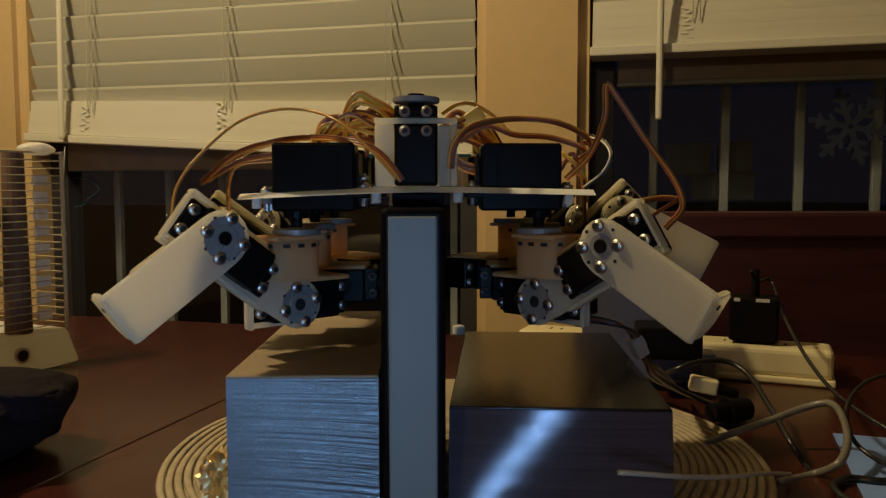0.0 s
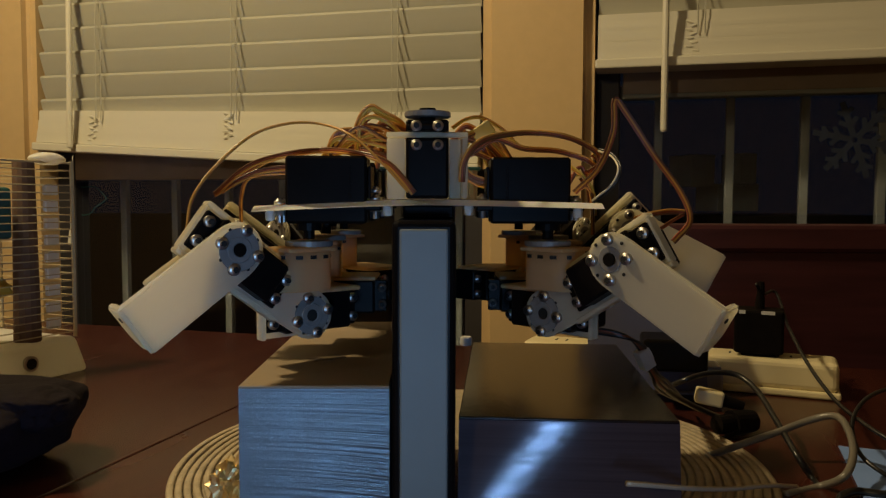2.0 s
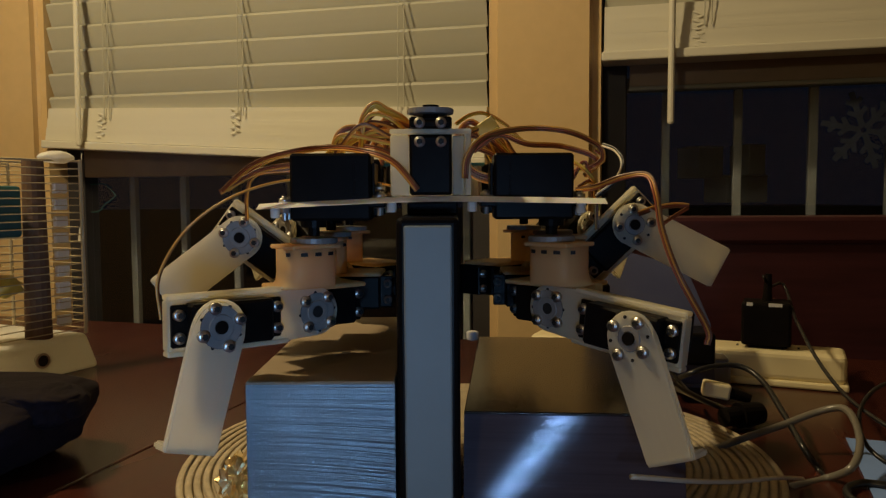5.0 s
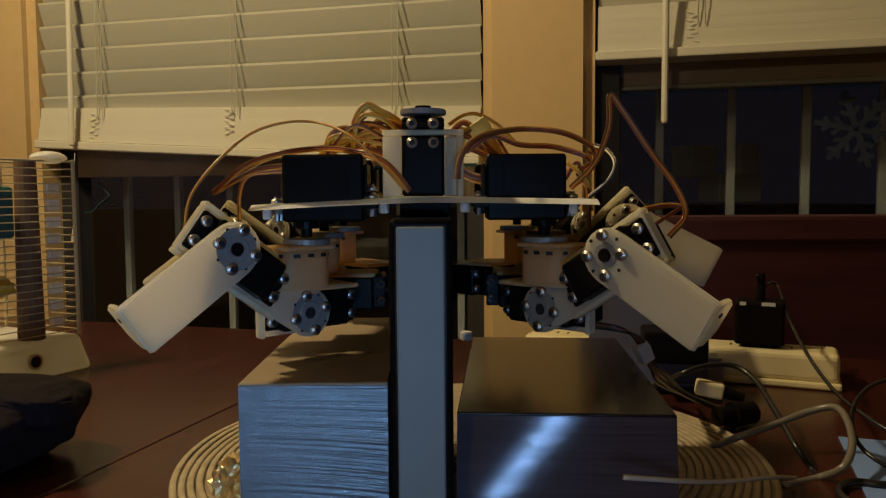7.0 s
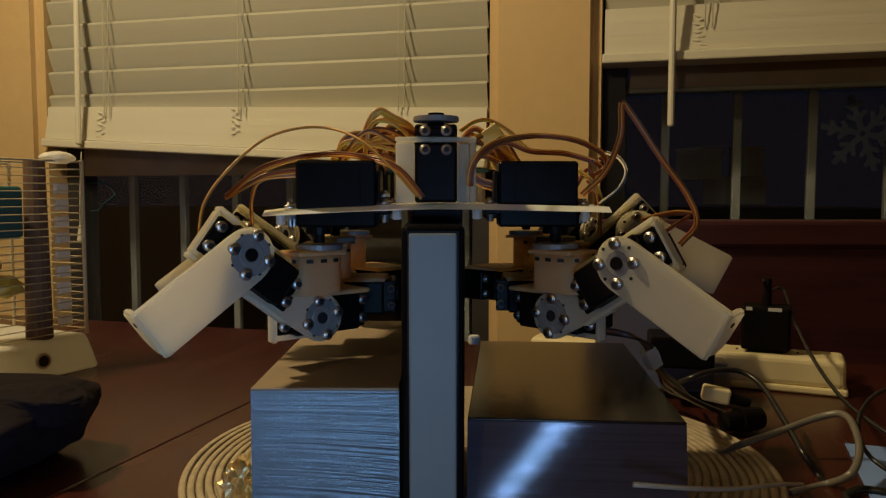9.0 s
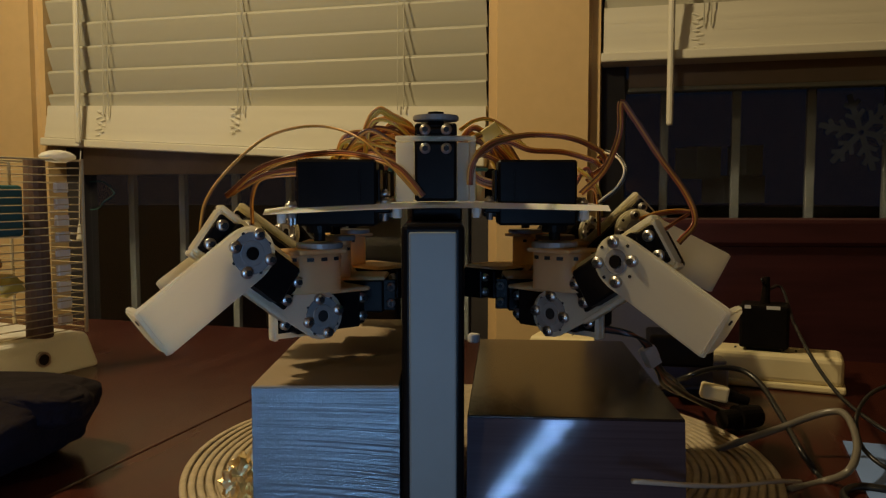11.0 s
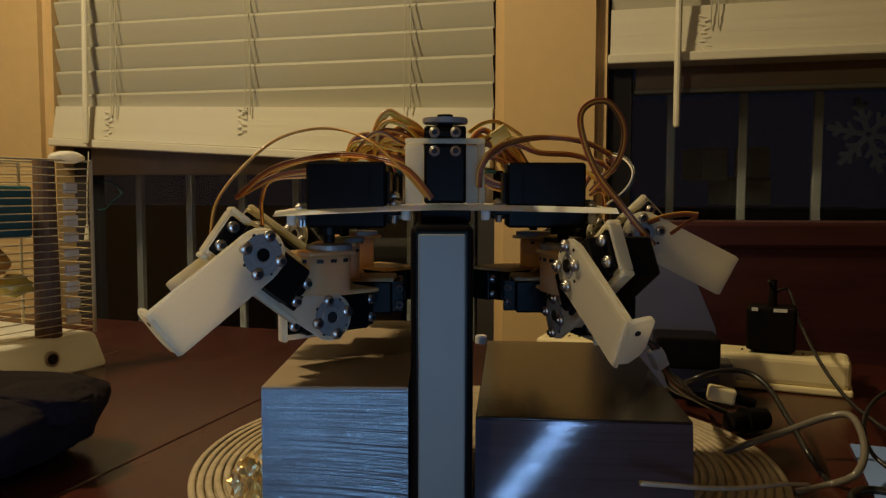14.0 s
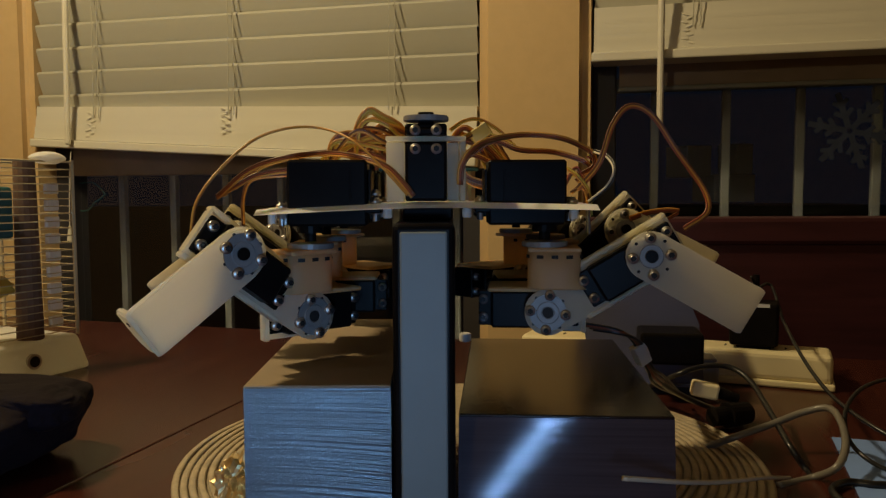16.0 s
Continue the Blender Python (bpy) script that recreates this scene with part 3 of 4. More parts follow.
def coxa_part(s):
    top = 0.9015 - BASE.z - HIP_Z
    bm = bmesh.new()
    x0, x1 = sorted((-0.030 * s, 0.0150 * s))
    box(x0, x1, -0.0030, 0.0300, 0.0104, 0.0127, 0.0008, 1, bm=bm)
    c = part("coxa", bm, TAN, robot, "tan printed hip bracket")
    part("bracket_wall", tower(s, 0.0122, 0.0022, 0.0128, top - 0.0022, -200, 40), TAN, c, smooth=True)
    x0, x1 = sorted((-0.0086 * s, 0.0186 * s))
    cap = box(x0, x1, -0.0122, 0.0122, top - 0.0021, top, 0.0006, 1)
    part("bracket_cap", cap, TAN, c)
    part("horn", cyl(0.0120, (0, 0, top + 0.0002), (0, 0, top + 0.0030), 28, bevel=0.0004), ALU, c, "grey servo horn")
    for k in range(5):
        g = radians(-150 + 30 * k)
        slot = box(-0.0017, 0.0017, -0.0006, 0.0006, -0.0009, 0.0009)
        k3 = (abs(math.cos(g)) ** 3.2 + abs(math.sin(g)) ** 3.2) ** (-1 / 3.2)
        part("bolt_slot", slot, HOLE, c).matrix_basis = Matrix.Translation((s * (0.0050 + 1.14 * 0.0119 * k3 * math.cos(g)), 0.0119 * k3 * math.sin(g), top - 0.0046)) @ pose(0, 0, 0, 0, 0, (s * (-60 + 30 * k)) * 0.8)
    share("servo", SERVO[s], c, Matrix.Translation((R0 * s, -OFF + 0.0012, 0)), "black servo")
    fr = bmesh.new()
    x0, x1 = sorted((-0.0020 * s, 0.0225 * s))
    box(x0, x1, 0.0119, 0.0143, -0.0128, 0.0128, 0.0006, 1, bm=fr)
    x0, x1 = sorted((0.0200 * s, 0.0225 * s))
    box(x0, x1, 0.0080, 0.0118, -0.0128, 0.0128, 0.0005, 1, bm=fr)
    part("servo_frame", fr, PLA, c, "white printed frame")
    for x in (-0.0345, 0.0140):
        for z in (-0.005, 0.005):
            share("screw", SCREW, c, Matrix.Translation(((x + R0) * s, -OFF + 0.0148, z)))
    return c


class Leg:
    """Coxa, femur and tibia, posed by the turn of the hip and the lift of the two limbs, in degrees."""

    def __init__(self, s, x, y):
        self.s, self.x, self.y = s, x - BASE.x, y - BASE.y
        self.coxa, self.femur, self.tibia = coxa_part(s), femur_part(s), tibia_part(s)

    def poses(self, yaw, lift, shin):
        s = self.s
        c = pose(self.x, self.y, HIP_Z, 0, 0, -s * yaw)
        f = c @ pose(R0 * s, 0, 0, 0, -s * lift, 0)
        k = f @ Matrix.Translation((LF * s, 0, 0)) @ pose(0, 0, 0, 0, -s * (shin - lift), 0)
        return c, f, k

    def set(self, *angles):
        for ob, m in zip((self.coxa, self.femur, self.tibia), self.poses(*angles)):
            ob.matrix_basis = m

    def key(self, rows):
        made = [(t, self.poses(*a)) for t, a in rows]
        for i, ob in enumerate((self.coxa, self.femur, self.tibia)):
            walk(ob, [(t, m[i]) for t, m in made])


leg_fl, leg_fr = Leg(-1, -0.0635, 0.4007), Leg(1, 0.0585, 0.4072)
leg_ml, leg_mr = Leg(-1, -0.0645, 0.4680), Leg(1, 0.0685, 0.4740)
leg_rl, leg_rr = Leg(-1, -0.0635, 0.5500), Leg(1, 0.0585, 0.5500)
leg_ml.set(0, 36.5, -37)
leg_mr.set(0, 44, -27)
leg_rl.set(-45, 35, -32)
leg_rr.set(-45, 35, -32)

# hip servos through the plate, shaft down
for s, x, y, turn in ((-1, -0.0635, 0.4007, 0), (1, 0.0585, 0.4072, 0), (-1, -0.0645, 0.4680, 0), (1, 0.0685, 0.4740, 0), (-1, -0.0635, 0.55, 0), (1, 0.0585, 0.55, 0)):
    m = Matrix.Translation((x - BASE.x, y - BASE.y, 0.9058 - BASE.z)) @ pose(0, 0, 0, 90, 0, 0)
    share("hip_servo", SERVO[s], robot, m, "black servo")
    for dx in (0.0138, -0.0340):
        for dy in (-0.005, 0.005):
            share("screw", SCREW, robot, Matrix.Translation((x - BASE.x + dx * s, y - BASE.y + dy, PLATE_Z + droop(x + dx * s) + 0.0028)) @ pose(0, 0, 0, -90, 0, 0))

# nuts and bolt ends under the plate
for s, x, y in ((-1, -0.0635, 0.4007), (1, 0.0585, 0.4072), (-1, -0.0645, 0.4680), (1, 0.0685, 0.4740)):
    for dx in (0.0138, -0.0340):
        for dy in (-0.005, 0.005):
            nx, ny = x - BASE.x + dx * s, y - BASE.y + dy
            nz = PLATE_Z + droop(nx)
            bm = cyl(0.0032, (nx, ny, nz - 0.0026), (nx, ny, nz), 6)
            cyl(0.0015, (nx, ny, nz - 0.0062), (nx, ny, nz - 0.0025), 10, bm=bm)
            part("nut", bm, STEEL, robot)
for nx in (-0.078, 0.074, -0.020, 0.020):
    nz = PLATE_Z + droop(nx)
    part("spacer", cyl(0.0024, (nx, -0.089, nz - 0.0048), (nx, -0.089, nz), 12, bevel=0.0004), CAGEW, robot, "white nylon spacer")

# head servo in its white bracket, shaft up
HX, HY = -0.0035 - BASE.x, 0.395 - BASE.y
hz = 0.9256 - BASE.z
hb = part("head_bracket", box(HX - 0.0200, HX + 0.0200, HY - 0.0085, HY - 0.0035, hz + 0.0300, hz + 0.0326, 0.0006, 1), PLA, robot, "white printed bracket")
part("side_wall", box(HX - 0.0200, HX - 0.0170, HY + 0.0100, HY + 0.020, hz, hz + 0.0325, 0.0006, 1), PLA, hb)
part("side_wall", box(HX + 0.0170, HX + 0.0200, HY - 0.0030, HY + 0.020, hz, hz + 0.0325, 0.0006, 1), PLA, hb)
part("back_wall", box(HX - 0.0168, HX + 0.0168, HY + 0.017, HY + 0.0199, hz, hz + 0.0299, 0.0006, 1), PLA, hb)
part("cheek", box(HX - 0.0199, HX - 0.0107, HY - 0.0058, HY - 0.0032, hz, hz + 0.0299, 0.0006, 1), PLA, hb)
part("cheek", box(HX + 0.0107, HX + 0.0168, HY + 0.0010, HY + 0.0032, hz, hz + 0.0299, 0.0006, 1), PLA, hb)
hs = bmesh.new()
box(HX - 0.0105, HX + 0.0105, HY - 0.0050, HY + 0.015, hz + 0.0002, hz + 0.0390, 0.001, 1, bm=hs)
box(HX - 0.0098, HX + 0.0098, HY - 0.0098, HY - 0.0050, hz + 0.0010, hz + 0.0290, 0.0008, 1, bm=hs)
box(HX - 0.0098, HX + 0.0098, HY - 0.0110, HY - 0.0052, hz + 0.0330, hz + 0.0360, 0.0006, 1, bm=hs)
head = part("head_servo", hs, BLACK, robot, "black servo")
part("horn", cyl(0.0115, (HX, HY + 0.002, hz + 0.0405), (HX, HY + 0.002, hz + 0.0432), 28, bevel=0.0004), ALU, head, "grey servo horn")
part("spline", cyl(0.004, (HX, HY + 0.002, hz + 0.0391), (HX, HY + 0.002, hz + 0.0450), 16), BLACK, head)
for dx in (-0.0052, 0.0052):
    share("screw", SCREW, head, Matrix.Translation((HX + dx, HY - 0.0108, hz + 0.0352)))
    share("screw", SCREW, head, Matrix.Translation((HX + dx, HY - 0.0092, hz + 0.0262)))


# ---------------- cables of the robot ----------------


def ribbon_mesh(length, r, colors):
    """A short straight piece of three-wire ribbon along z, open at its ends."""
    bm = bmesh.new()
    for k, dx in enumerate((-0.00100, 0.0, 0.00100)):
        before = set(bm.faces)
        bmesh.ops.create_cone(bm, cap_ends=False, segments=10, radius1=r, radius2=r, depth=length, matrix=Matrix.Translation((dx, 0, 0)))
        for f in set(bm.faces) - before:
            f.material_index = k
            f.smooth = True
    me = bpy.data.meshes.new("ribbon_piece")
    bm.to_mesh(me)
    bm.free()
    for c in colors:
        me.materials.append(WIRES[c])
    return me


def ribbon(name, parent, pts, r=0.00060, n=46, colors=("brown", "red", "orange"), gap=0.00105, label="", view=(0, 1, 0)):
    """A still three-wire ribbon; pts in the world."""
    base = parent.matrix_world.translation if parent else Vector()
    P, _ = smooth_points(pts, 16)
    wires = None
    for k, c in enumerate(colors):
        dx = (k - (len(colors) - 1) / 2) * gap
        moved = []
        for i, p in enumerate(P):
            d = (P[min(i + 1, 16)] - P[max(i - 1, 0)]).normalized()
            side = d.cross(Vector(view)).normalized()
            moved.append(p + side * dx - base)
        bm = tube(moved, r, n, 8)
        if wires is None:
            wires = part(name, bm, WIRES[c], parent, label, smooth=True)
        else:
            part("wire", bm, WIRES[c], wires, smooth=True)
    return wires


ribbon("servo_cable", robot, [(-0.0098, 0.3800, 0.9284), (-0.0219, 0.3860, 0.9422), (-0.0382, 0.3980, 0.9482), (-0.0598, 0.4300, 0.9519), (-0.0815, 0.4300, 0.9494), (-0.1040, 0.4400, 0.9430), (-0.1238, 0.4500, 0.9287)], label="brown and orange servo cable")
ribbon("servo_cable", robot, [(-0.0139, 0.4400, 0.9345), (-0.0265, 0.4400, 0.9486), (-0.0465, 0.4500, 0.9539), (-0.0723, 0.4500, 0.9523), (-0.0982, 0.4500, 0.9458), (-0.1239, 0.4600, 0.9297)], label="brown and orange servo cable")
ribbon("servo_cable", robot, [(-0.0773, 0.4500, 0.9442), (-0.0999, 0.4500, 0.9410), (-0.1146, 0.4500, 0.9339), (-0.1251, 0.4500, 0.9281)])
ribbon("servo_cable", robot, [(-0.0807, 0.4600, 0.9412), (-0.1044, 0.4550, 0.9385), (-0.1095, 0.4500, 0.9281), (-0.1074, 0.4400, 0.9123)], colors=("brown", "orange"))
ribbon("servo_cable", robot, [(0.0133, 0.3850, 0.9339), (0.0149, 0.3850, 0.9449), (0.0241, 0.3900, 0.9546), (0.0480, 0.4300, 0.9617), (0.0696, 0.4300, 0.9601), (0.0871, 0.4400, 0.9540), (0.0929, 0.4400, 0.9470), (0.0841, 0.4400, 0.9401)], label="brown and orange servo cable")
ribbon("servo_cable", robot, [(0.0193, 0.4400, 0.9502), (0.0334, 0.4400, 0.9590), (0.0492, 0.4400, 0.9540), (0.0713, 0.4500, 0.9529), (0.0908, 0.4500, 0.9455), (0.0829, 0.4500, 0.9362)])
ribbon("servo_cable", robot, [(0.0498, 0.4600, 0.9544), (0.0399, 0.4600, 0.9655), (0.0276, 0.4600, 0.9727), (0.0180, 0.4500, 0.9711), (0.0098, 0.4400, 0.9652)], colors=("orange", "yellow"))
ribbon("servo_cable", robot, [(0.0471, 0.4500, 0.9564), (0.0358, 0.4500, 0.9619), (0.0251, 0.4500, 0.9641), (0.0161, 0.4400, 0.9602)], colors=("yellow", "orange", "brown"))
ribbon("servo_cable", robot, [(0.0115, 0.4200, 0.9463), (0.0199, 0.4200, 0.9379), (0.0314, 0.4200, 0.9343)])
ribbon("servo_cable", robot, [(0.0130, 0.4300, 0.9399), (0.0220, 0.4300, 0.9344), (0.0334, 0.4300, 0.9313)], colors=("orange", "brown"))
ribbon("power_wire", robot, [(0.0841, 0.4200, 0.9246), (0.0940, 0.4200, 0.9327), (0.0981, 0.4200, 0.9418), (0.0963, 0.4300, 0.9497), (0.0909, 0.4400, 0.9533)], colors=("black", "white"), gap=0.0013, label="thin black and white wire")
for k in range(4):
    ribbon("servo_cable", robot, [(0.0735, 0.4300, 0.9436), (0.0797, 0.4250, 0.9380), (0.0861, 0.4300, 0.9297), (0.0895, 0.4400, 0.9171)] if k == 0 else
           [(0.0747, 0.4400, 0.9345), (0.0809, 0.4400, 0.9439), (0.0848, 0.4400, 0.9345), (0.0862, 0.4400, 0.9234)] if k == 1 else
           [(0.0762, 0.4300, 0.9297), (0.0823, 0.4300, 0.9328), (0.0855, 0.4300, 0.9266), (0.0864, 0.4300, 0.9065)] if k == 2 else
           [(0.0757, 0.4500, 0.9384), (0.0886, 0.4500, 0.9423), (0.0940, 0.4500, 0.9468), (0.0891, 0.4500, 0.9513)], colors=(("orange", "yellow"), ("brown", "red"), ("orange", "brown"), ("yellow", "red"))[k])
ribbon("servo_cable", robot, [(0.1140, 0.4500, 0.9145), (0.1250, 0.4550, 0.9176), (0.1380, 0.4600, 0.9191), (0.1460, 0.4600, 0.9185)])
ribbon("servo_cable", robot, [(0.1271, 0.4500, 0.9080), (0.1366, 0.4550, 0.9133), (0.1453, 0.4600, 0.9175)], colors=("red", "brown"))
# tangle behind the head
_rnd = random.Random(11)
for k in range(15):
    x0, x1 = _rnd.uniform(-0.062, -0.034), _rnd.uniform(-0.020, 0.004)
    y, z = _rnd.uniform(0.440, 0.475), _rnd.uniform(0.947, 0.958)
    top = _rnd.uniform(0.958, 0.974)
    pts = [(x0, y, z - 0.004), (x0 + 0.25 * (x1 - x0) + _rnd.uniform(-0.006, 0.006), y - 0.004, top - _rnd.uniform(0, 0.006)),
           (x0 + 0.6 * (x1 - x0), y + _rnd.uniform(-0.008, 0.008), top - _rnd.uniform(0.0, 0.008)), (x1, y + 0.004, z + _rnd.uniform(-0.006, 0.008))]
    ribbon("servo_cable", robot, pts, colors=_rnd.choice((("brown", "red", "orange"), ("yellow", "orange"), ("yellow", "orange"), ("orange", "brown"), ("brown", "red"))), n=30, r=0.00074)
for k in range(9):
    x0, x1 = _rnd.uniform(0.004, 0.014), _rnd.uniform(0.030, 0.050)
    y, z = _rnd.uniform(0.440, 0.475), _rnd.uniform(0.946, 0.955)
    pts = [(x0, y, z), (x0 + 0.3 * (x1 - x0), y - 0.004, z + _rnd.uniform(0.006, 0.017)), (x0 + 0.7 * (x1 - x0), y, z + _rnd.uniform(0.002, 0.010)), (x1, y, z - 0.008)]
    ribbon("servo_cable", robot, pts, colors=_rnd.choice((("brown", "red", "orange"), ("yellow", "orange"), ("orange", "brown"))), n=30, r=0.00074)
ribbon("servo_cable", robot, [(-0.0465, 0.4500, 0.9564), (-0.0415, 0.4500, 0.9715), (-0.0360, 0.4500, 0.9772), (-0.0302, 0.4500, 0.9743), (-0.0206, 0.4500, 0.9692), (-0.0158, 0.4500, 0.9635)], colors=("yellow", "yellow", "orange"), r=0.00085, gap=0.0014, label="yellow and orange servo cable")
ribbon("servo_cable", robot, [(-0.0437, 0.4550, 0.9590), (-0.0397, 0.4550, 0.9697), (-0.0325, 0.4550, 0.9729), (-0.0235, 0.4550, 0.9651), (-0.0183, 0.4550, 0.9567)], colors=("brown", "orange"))
part("plug_housing", box(-0.004, 0.004, -0.003, 0.003, -0.006, 0.006, 0.0005, 1), WIRES["yellow"], robot, "yellow plug").matrix_basis = Matrix.Translation(Vector((0.0271, 0.4500, 0.9641)) - BASE) @ pose(0, 0, 0, 0, 55, 0)
part("plug_housing", box(-0.004, 0.004, -0.003, 0.003, -0.007, 0.007, 0.0005, 1), WIRES["yellow"], robot, "yellow plug").matrix_basis = Matrix.Translation(Vector((-0.0587, 0.4600, 0.9527)) - BASE) @ pose(0, 0, 0, 0, 40, 0)
part("controller_board", box(-0.030, 0.030, -0.045, 0.030, 0.0, 0.0018, 0.0004, 1), TEAL, robot, "green circuit board").matrix_basis = Matrix.Translation((0, 0.03, 0.943 - BASE.z))
for _x in (-0.026, 0.026):
    for _y in (-0.011, 0.056):
        part("standoff", cyl(0.0025, (_x, _y, PLATE_Z + 0.0025), (_x, _y, 0.943 - BASE.z), 6), STEEL, robot)

# cables that follow the two front legs, in short stiff pieces
CURVE_R = {
    "A": [(0.0762, 0.4300, 0.9297), (0.0869, 0.4200, 0.9424), (0.0922, 0.4100, 0.9605), (0.0928, 0.4100, 0.9768), (0.0991, 0.4100, 0.9698), (0.1130, 0.4100, 0.9494), (0.1260, 0.4050, 0.9297), (0.1296, 0.4000, 0.9153), (0.1202, 0.3950, 0.9050)],
    "B": [(0.0753, 0.4300, 0.9281), (0.0820, 0.4100, 0.9297), (0.0928, 0.4000, 0.9342), (0.1030, 0.3900, 0.9351), (0.1051, 0.3800, 0.9259), (0.1070, 0.3750, 0.9084), (0.1136, 0.3700, 0.8874), (0.1275, 0.3700, 0.8619), (0.1277, 0.3700, 0.8546)],
    "C": [(0.0799, 0.4300, 0.9317), (0.0895, 0.4200, 0.9453), (0.0969, 0.4200, 0.9665), (0.1060, 0.4200, 0.9761), (0.1182, 0.4200, 0.9709), (0.1317, 0.4200, 0.9518), (0.1447, 0.4150, 0.9314), (0.1453, 0.4100, 0.9194), (0.1335, 0.4100, 0.9105)],
    "D": [(0.0770, 0.4300, 0.9321), (0.0872, 0.4100, 0.9483), (0.0878, 0.4000, 0.9646), (0.0779, 0.3900, 0.9761), (0.0667, 0.3850, 0.9745), (0.0621, 0.3800, 0.9650), (0.0685, 0.3750, 0.9430), (0.0812, 0.3700, 0.9248), (0.0962, 0.3700, 0.9064)],
}
CURVE_L = {
    "A": [(-0.0125, 0.3800, 0.9289), (-0.0246, 0.3840, 0.9422), (-0.0404, 0.3920, 0.9564), (-0.0584, 0.4100, 0.9640), (-0.0751, 0.4050, 0.9636), (-0.0923, 0.4000, 0.9569), (-0.1076, 0.3900, 0.9409), (-0.1155, 0.3800, 0.9257), (-0.1171, 0.3750, 0.9100)],
    "B": [(-0.0144, 0.4300, 0.9281), (-0.0285, 0.4200, 0.9317), (-0.0424, 0.4100, 0.9333), (-0.0642, 0.4000, 0.9345), (-0.0849, 0.3900, 0.9315), (-0.1046, 0.3800, 0.9227), (-0.1218, 0.3750, 0.9080), (-0.1323, 0.3700, 0.8874), (-0.1317, 0.3700, 0.8681)],
}
PIECES = 110


def bent_cable(curves, edge_on, colors):
    """Pieces of a cable and, for each named bend, their poses in the robot's space."""
    poses = {}
    for k, pts in curves.items():
        P, _ = smooth_points(pts, PIECES)
        row = []
        for a, b in zip(P, P[1:]):
            d = (b - a).normalized()
            across = Vector((0, 1, 0))
            x = ((across - d * d.dot(across)) if edge_on else d.cross(across)).normalized()
            y = d.cross(x)
            m = Matrix((x, y, d)).transposed().to_4x4()
            m.translation = (a + b) / 2 - BASE
            row.append(m)
        poses[k] = row
    longest = max((b - a).length for k, pts in curves.items() for P in [smooth_points(pts, PIECES)[0]] for a, b in zip(P, P[1:]))
    meshes = ribbon_mesh(longest * 1.02, 0.00062, colors), ribbon_mesh(longest * 1.6, 0.00059, colors)
    obs = []
    for i in range(PIECES):
        ob = new("cable_piece", meshes[i % 2])
        ob.parent = robot
        ob.matrix_basis = poses["A"][i]
        obs.append(ob)
    return obs, poses


cable_r, bends_r = bent_cable(CURVE_R, False, ("red", "orange", "brown"))
cable_l, bends_l = bent_cable(CURVE_L, True, ("orange", "red", "brown"))


def bend_keys(obs, bends, rows):
    for i, ob in enumerate(obs):
        walk(ob, [(t, bends[a][i].lerp(bends[b][i], f)) for t, a, b, f in rows])


# ---------------- things on the table ----------------
mat_rug = thing("placemat", pose(0.0266, 0.578, TABLE_Z), "round woven straw placemat with concentric coils", "placemat")
part("backing", cyl(0.2145, (0, 0, 0.0002), (0, 0, 0.0012), 72), MAT, mat_rug)
for k in range(34):
    rr = 0.2125 - 0.0061 * k
    bm = bmesh.new()
    n = 96
    rings = []
    for i in range(n):
        a = 6.28318 * i / n
        wob = 0.0006 * math.sin(a * 7 + k)
        rings.append([bm.verts.new(((rr + wob + 0.0027 * math.cos(b)) * math.cos(a), (rr + wob + 0.0027 * math.cos(b)) * math.sin(a), 0.0013 + 0.0013 * (1 + math.sin(b))))
                      for b in [6.28318 * q / 6 for q in range(6)]])
    for i in range(n):
        for q in range(6):
            bm.faces.new((rings[i][q], rings[i][(q + 1) % 6], rings[(i + 1) % n][(q + 1) % 6], rings[(i + 1) % n][q]))
    part("coil", bm, MAT, mat_rug, smooth=True)

# power strip with a plug-in adapter
M_STRIP = pose(*(0.3962, 0.7579, 0.7305), 0, 0, -24)
strip = thing("power_strip", M_STRIP, "ivory plastic power strip lying on the table", "power strip")
part("body", box(-0.325, 0, 0, 0.050, 0.006, 0.036, 0.006, 3), IVORY, strip)
part("base", box(-0.327, 0.002, -0.002, 0.052, 0, 0.0072, 0.002, 2), IVORY, strip)
for k in range(6):
    x = -0.285 + 0.047 * k
    for dx in (-0.006, 0.006):
        part("socket_slot", box(x + dx - 0.001, x + dx + 0.001, 0.020, 0.029, 0.0358, 0.0363), HOLE, strip)
adapter = thing("plug_adapter", M_STRIP @ Matrix.Translation((-0.075, 0.025, 0.0362)), "black plug-in power adapter standing on the power strip", "power adapter")
part("body", box(-0.024, 0.024, -0.018, 0.018, 0.003, 0.048, 0.003, 2), BLACK, adapter)
part("collar", box(-0.017, 0.017, -0.013, 0.013, 0.0, 0.0031, 0.0005, 1), BLACK, adapter)
part("strain_relief", cyl(0.005, (0, 0, 0.0478), (0.001, 0, 0.076), 12, r2=0.0032), BLACK, adapter)
part("label", box(-0.019, -0.013, -0.0184, -0.0176, 0.0440, 0.0475), PANEL, adapter)
part("label", box(0.002, 0.015, -0.0184, -0.0176, 0.0440, 0.0475), PANEL, adapter)


def cable(name, pts, r, mat, label, n=60):
    return tagged(part(name, tube(pts, r, n, 10), mat, smooth=True), label, "cable", "cables on the table")


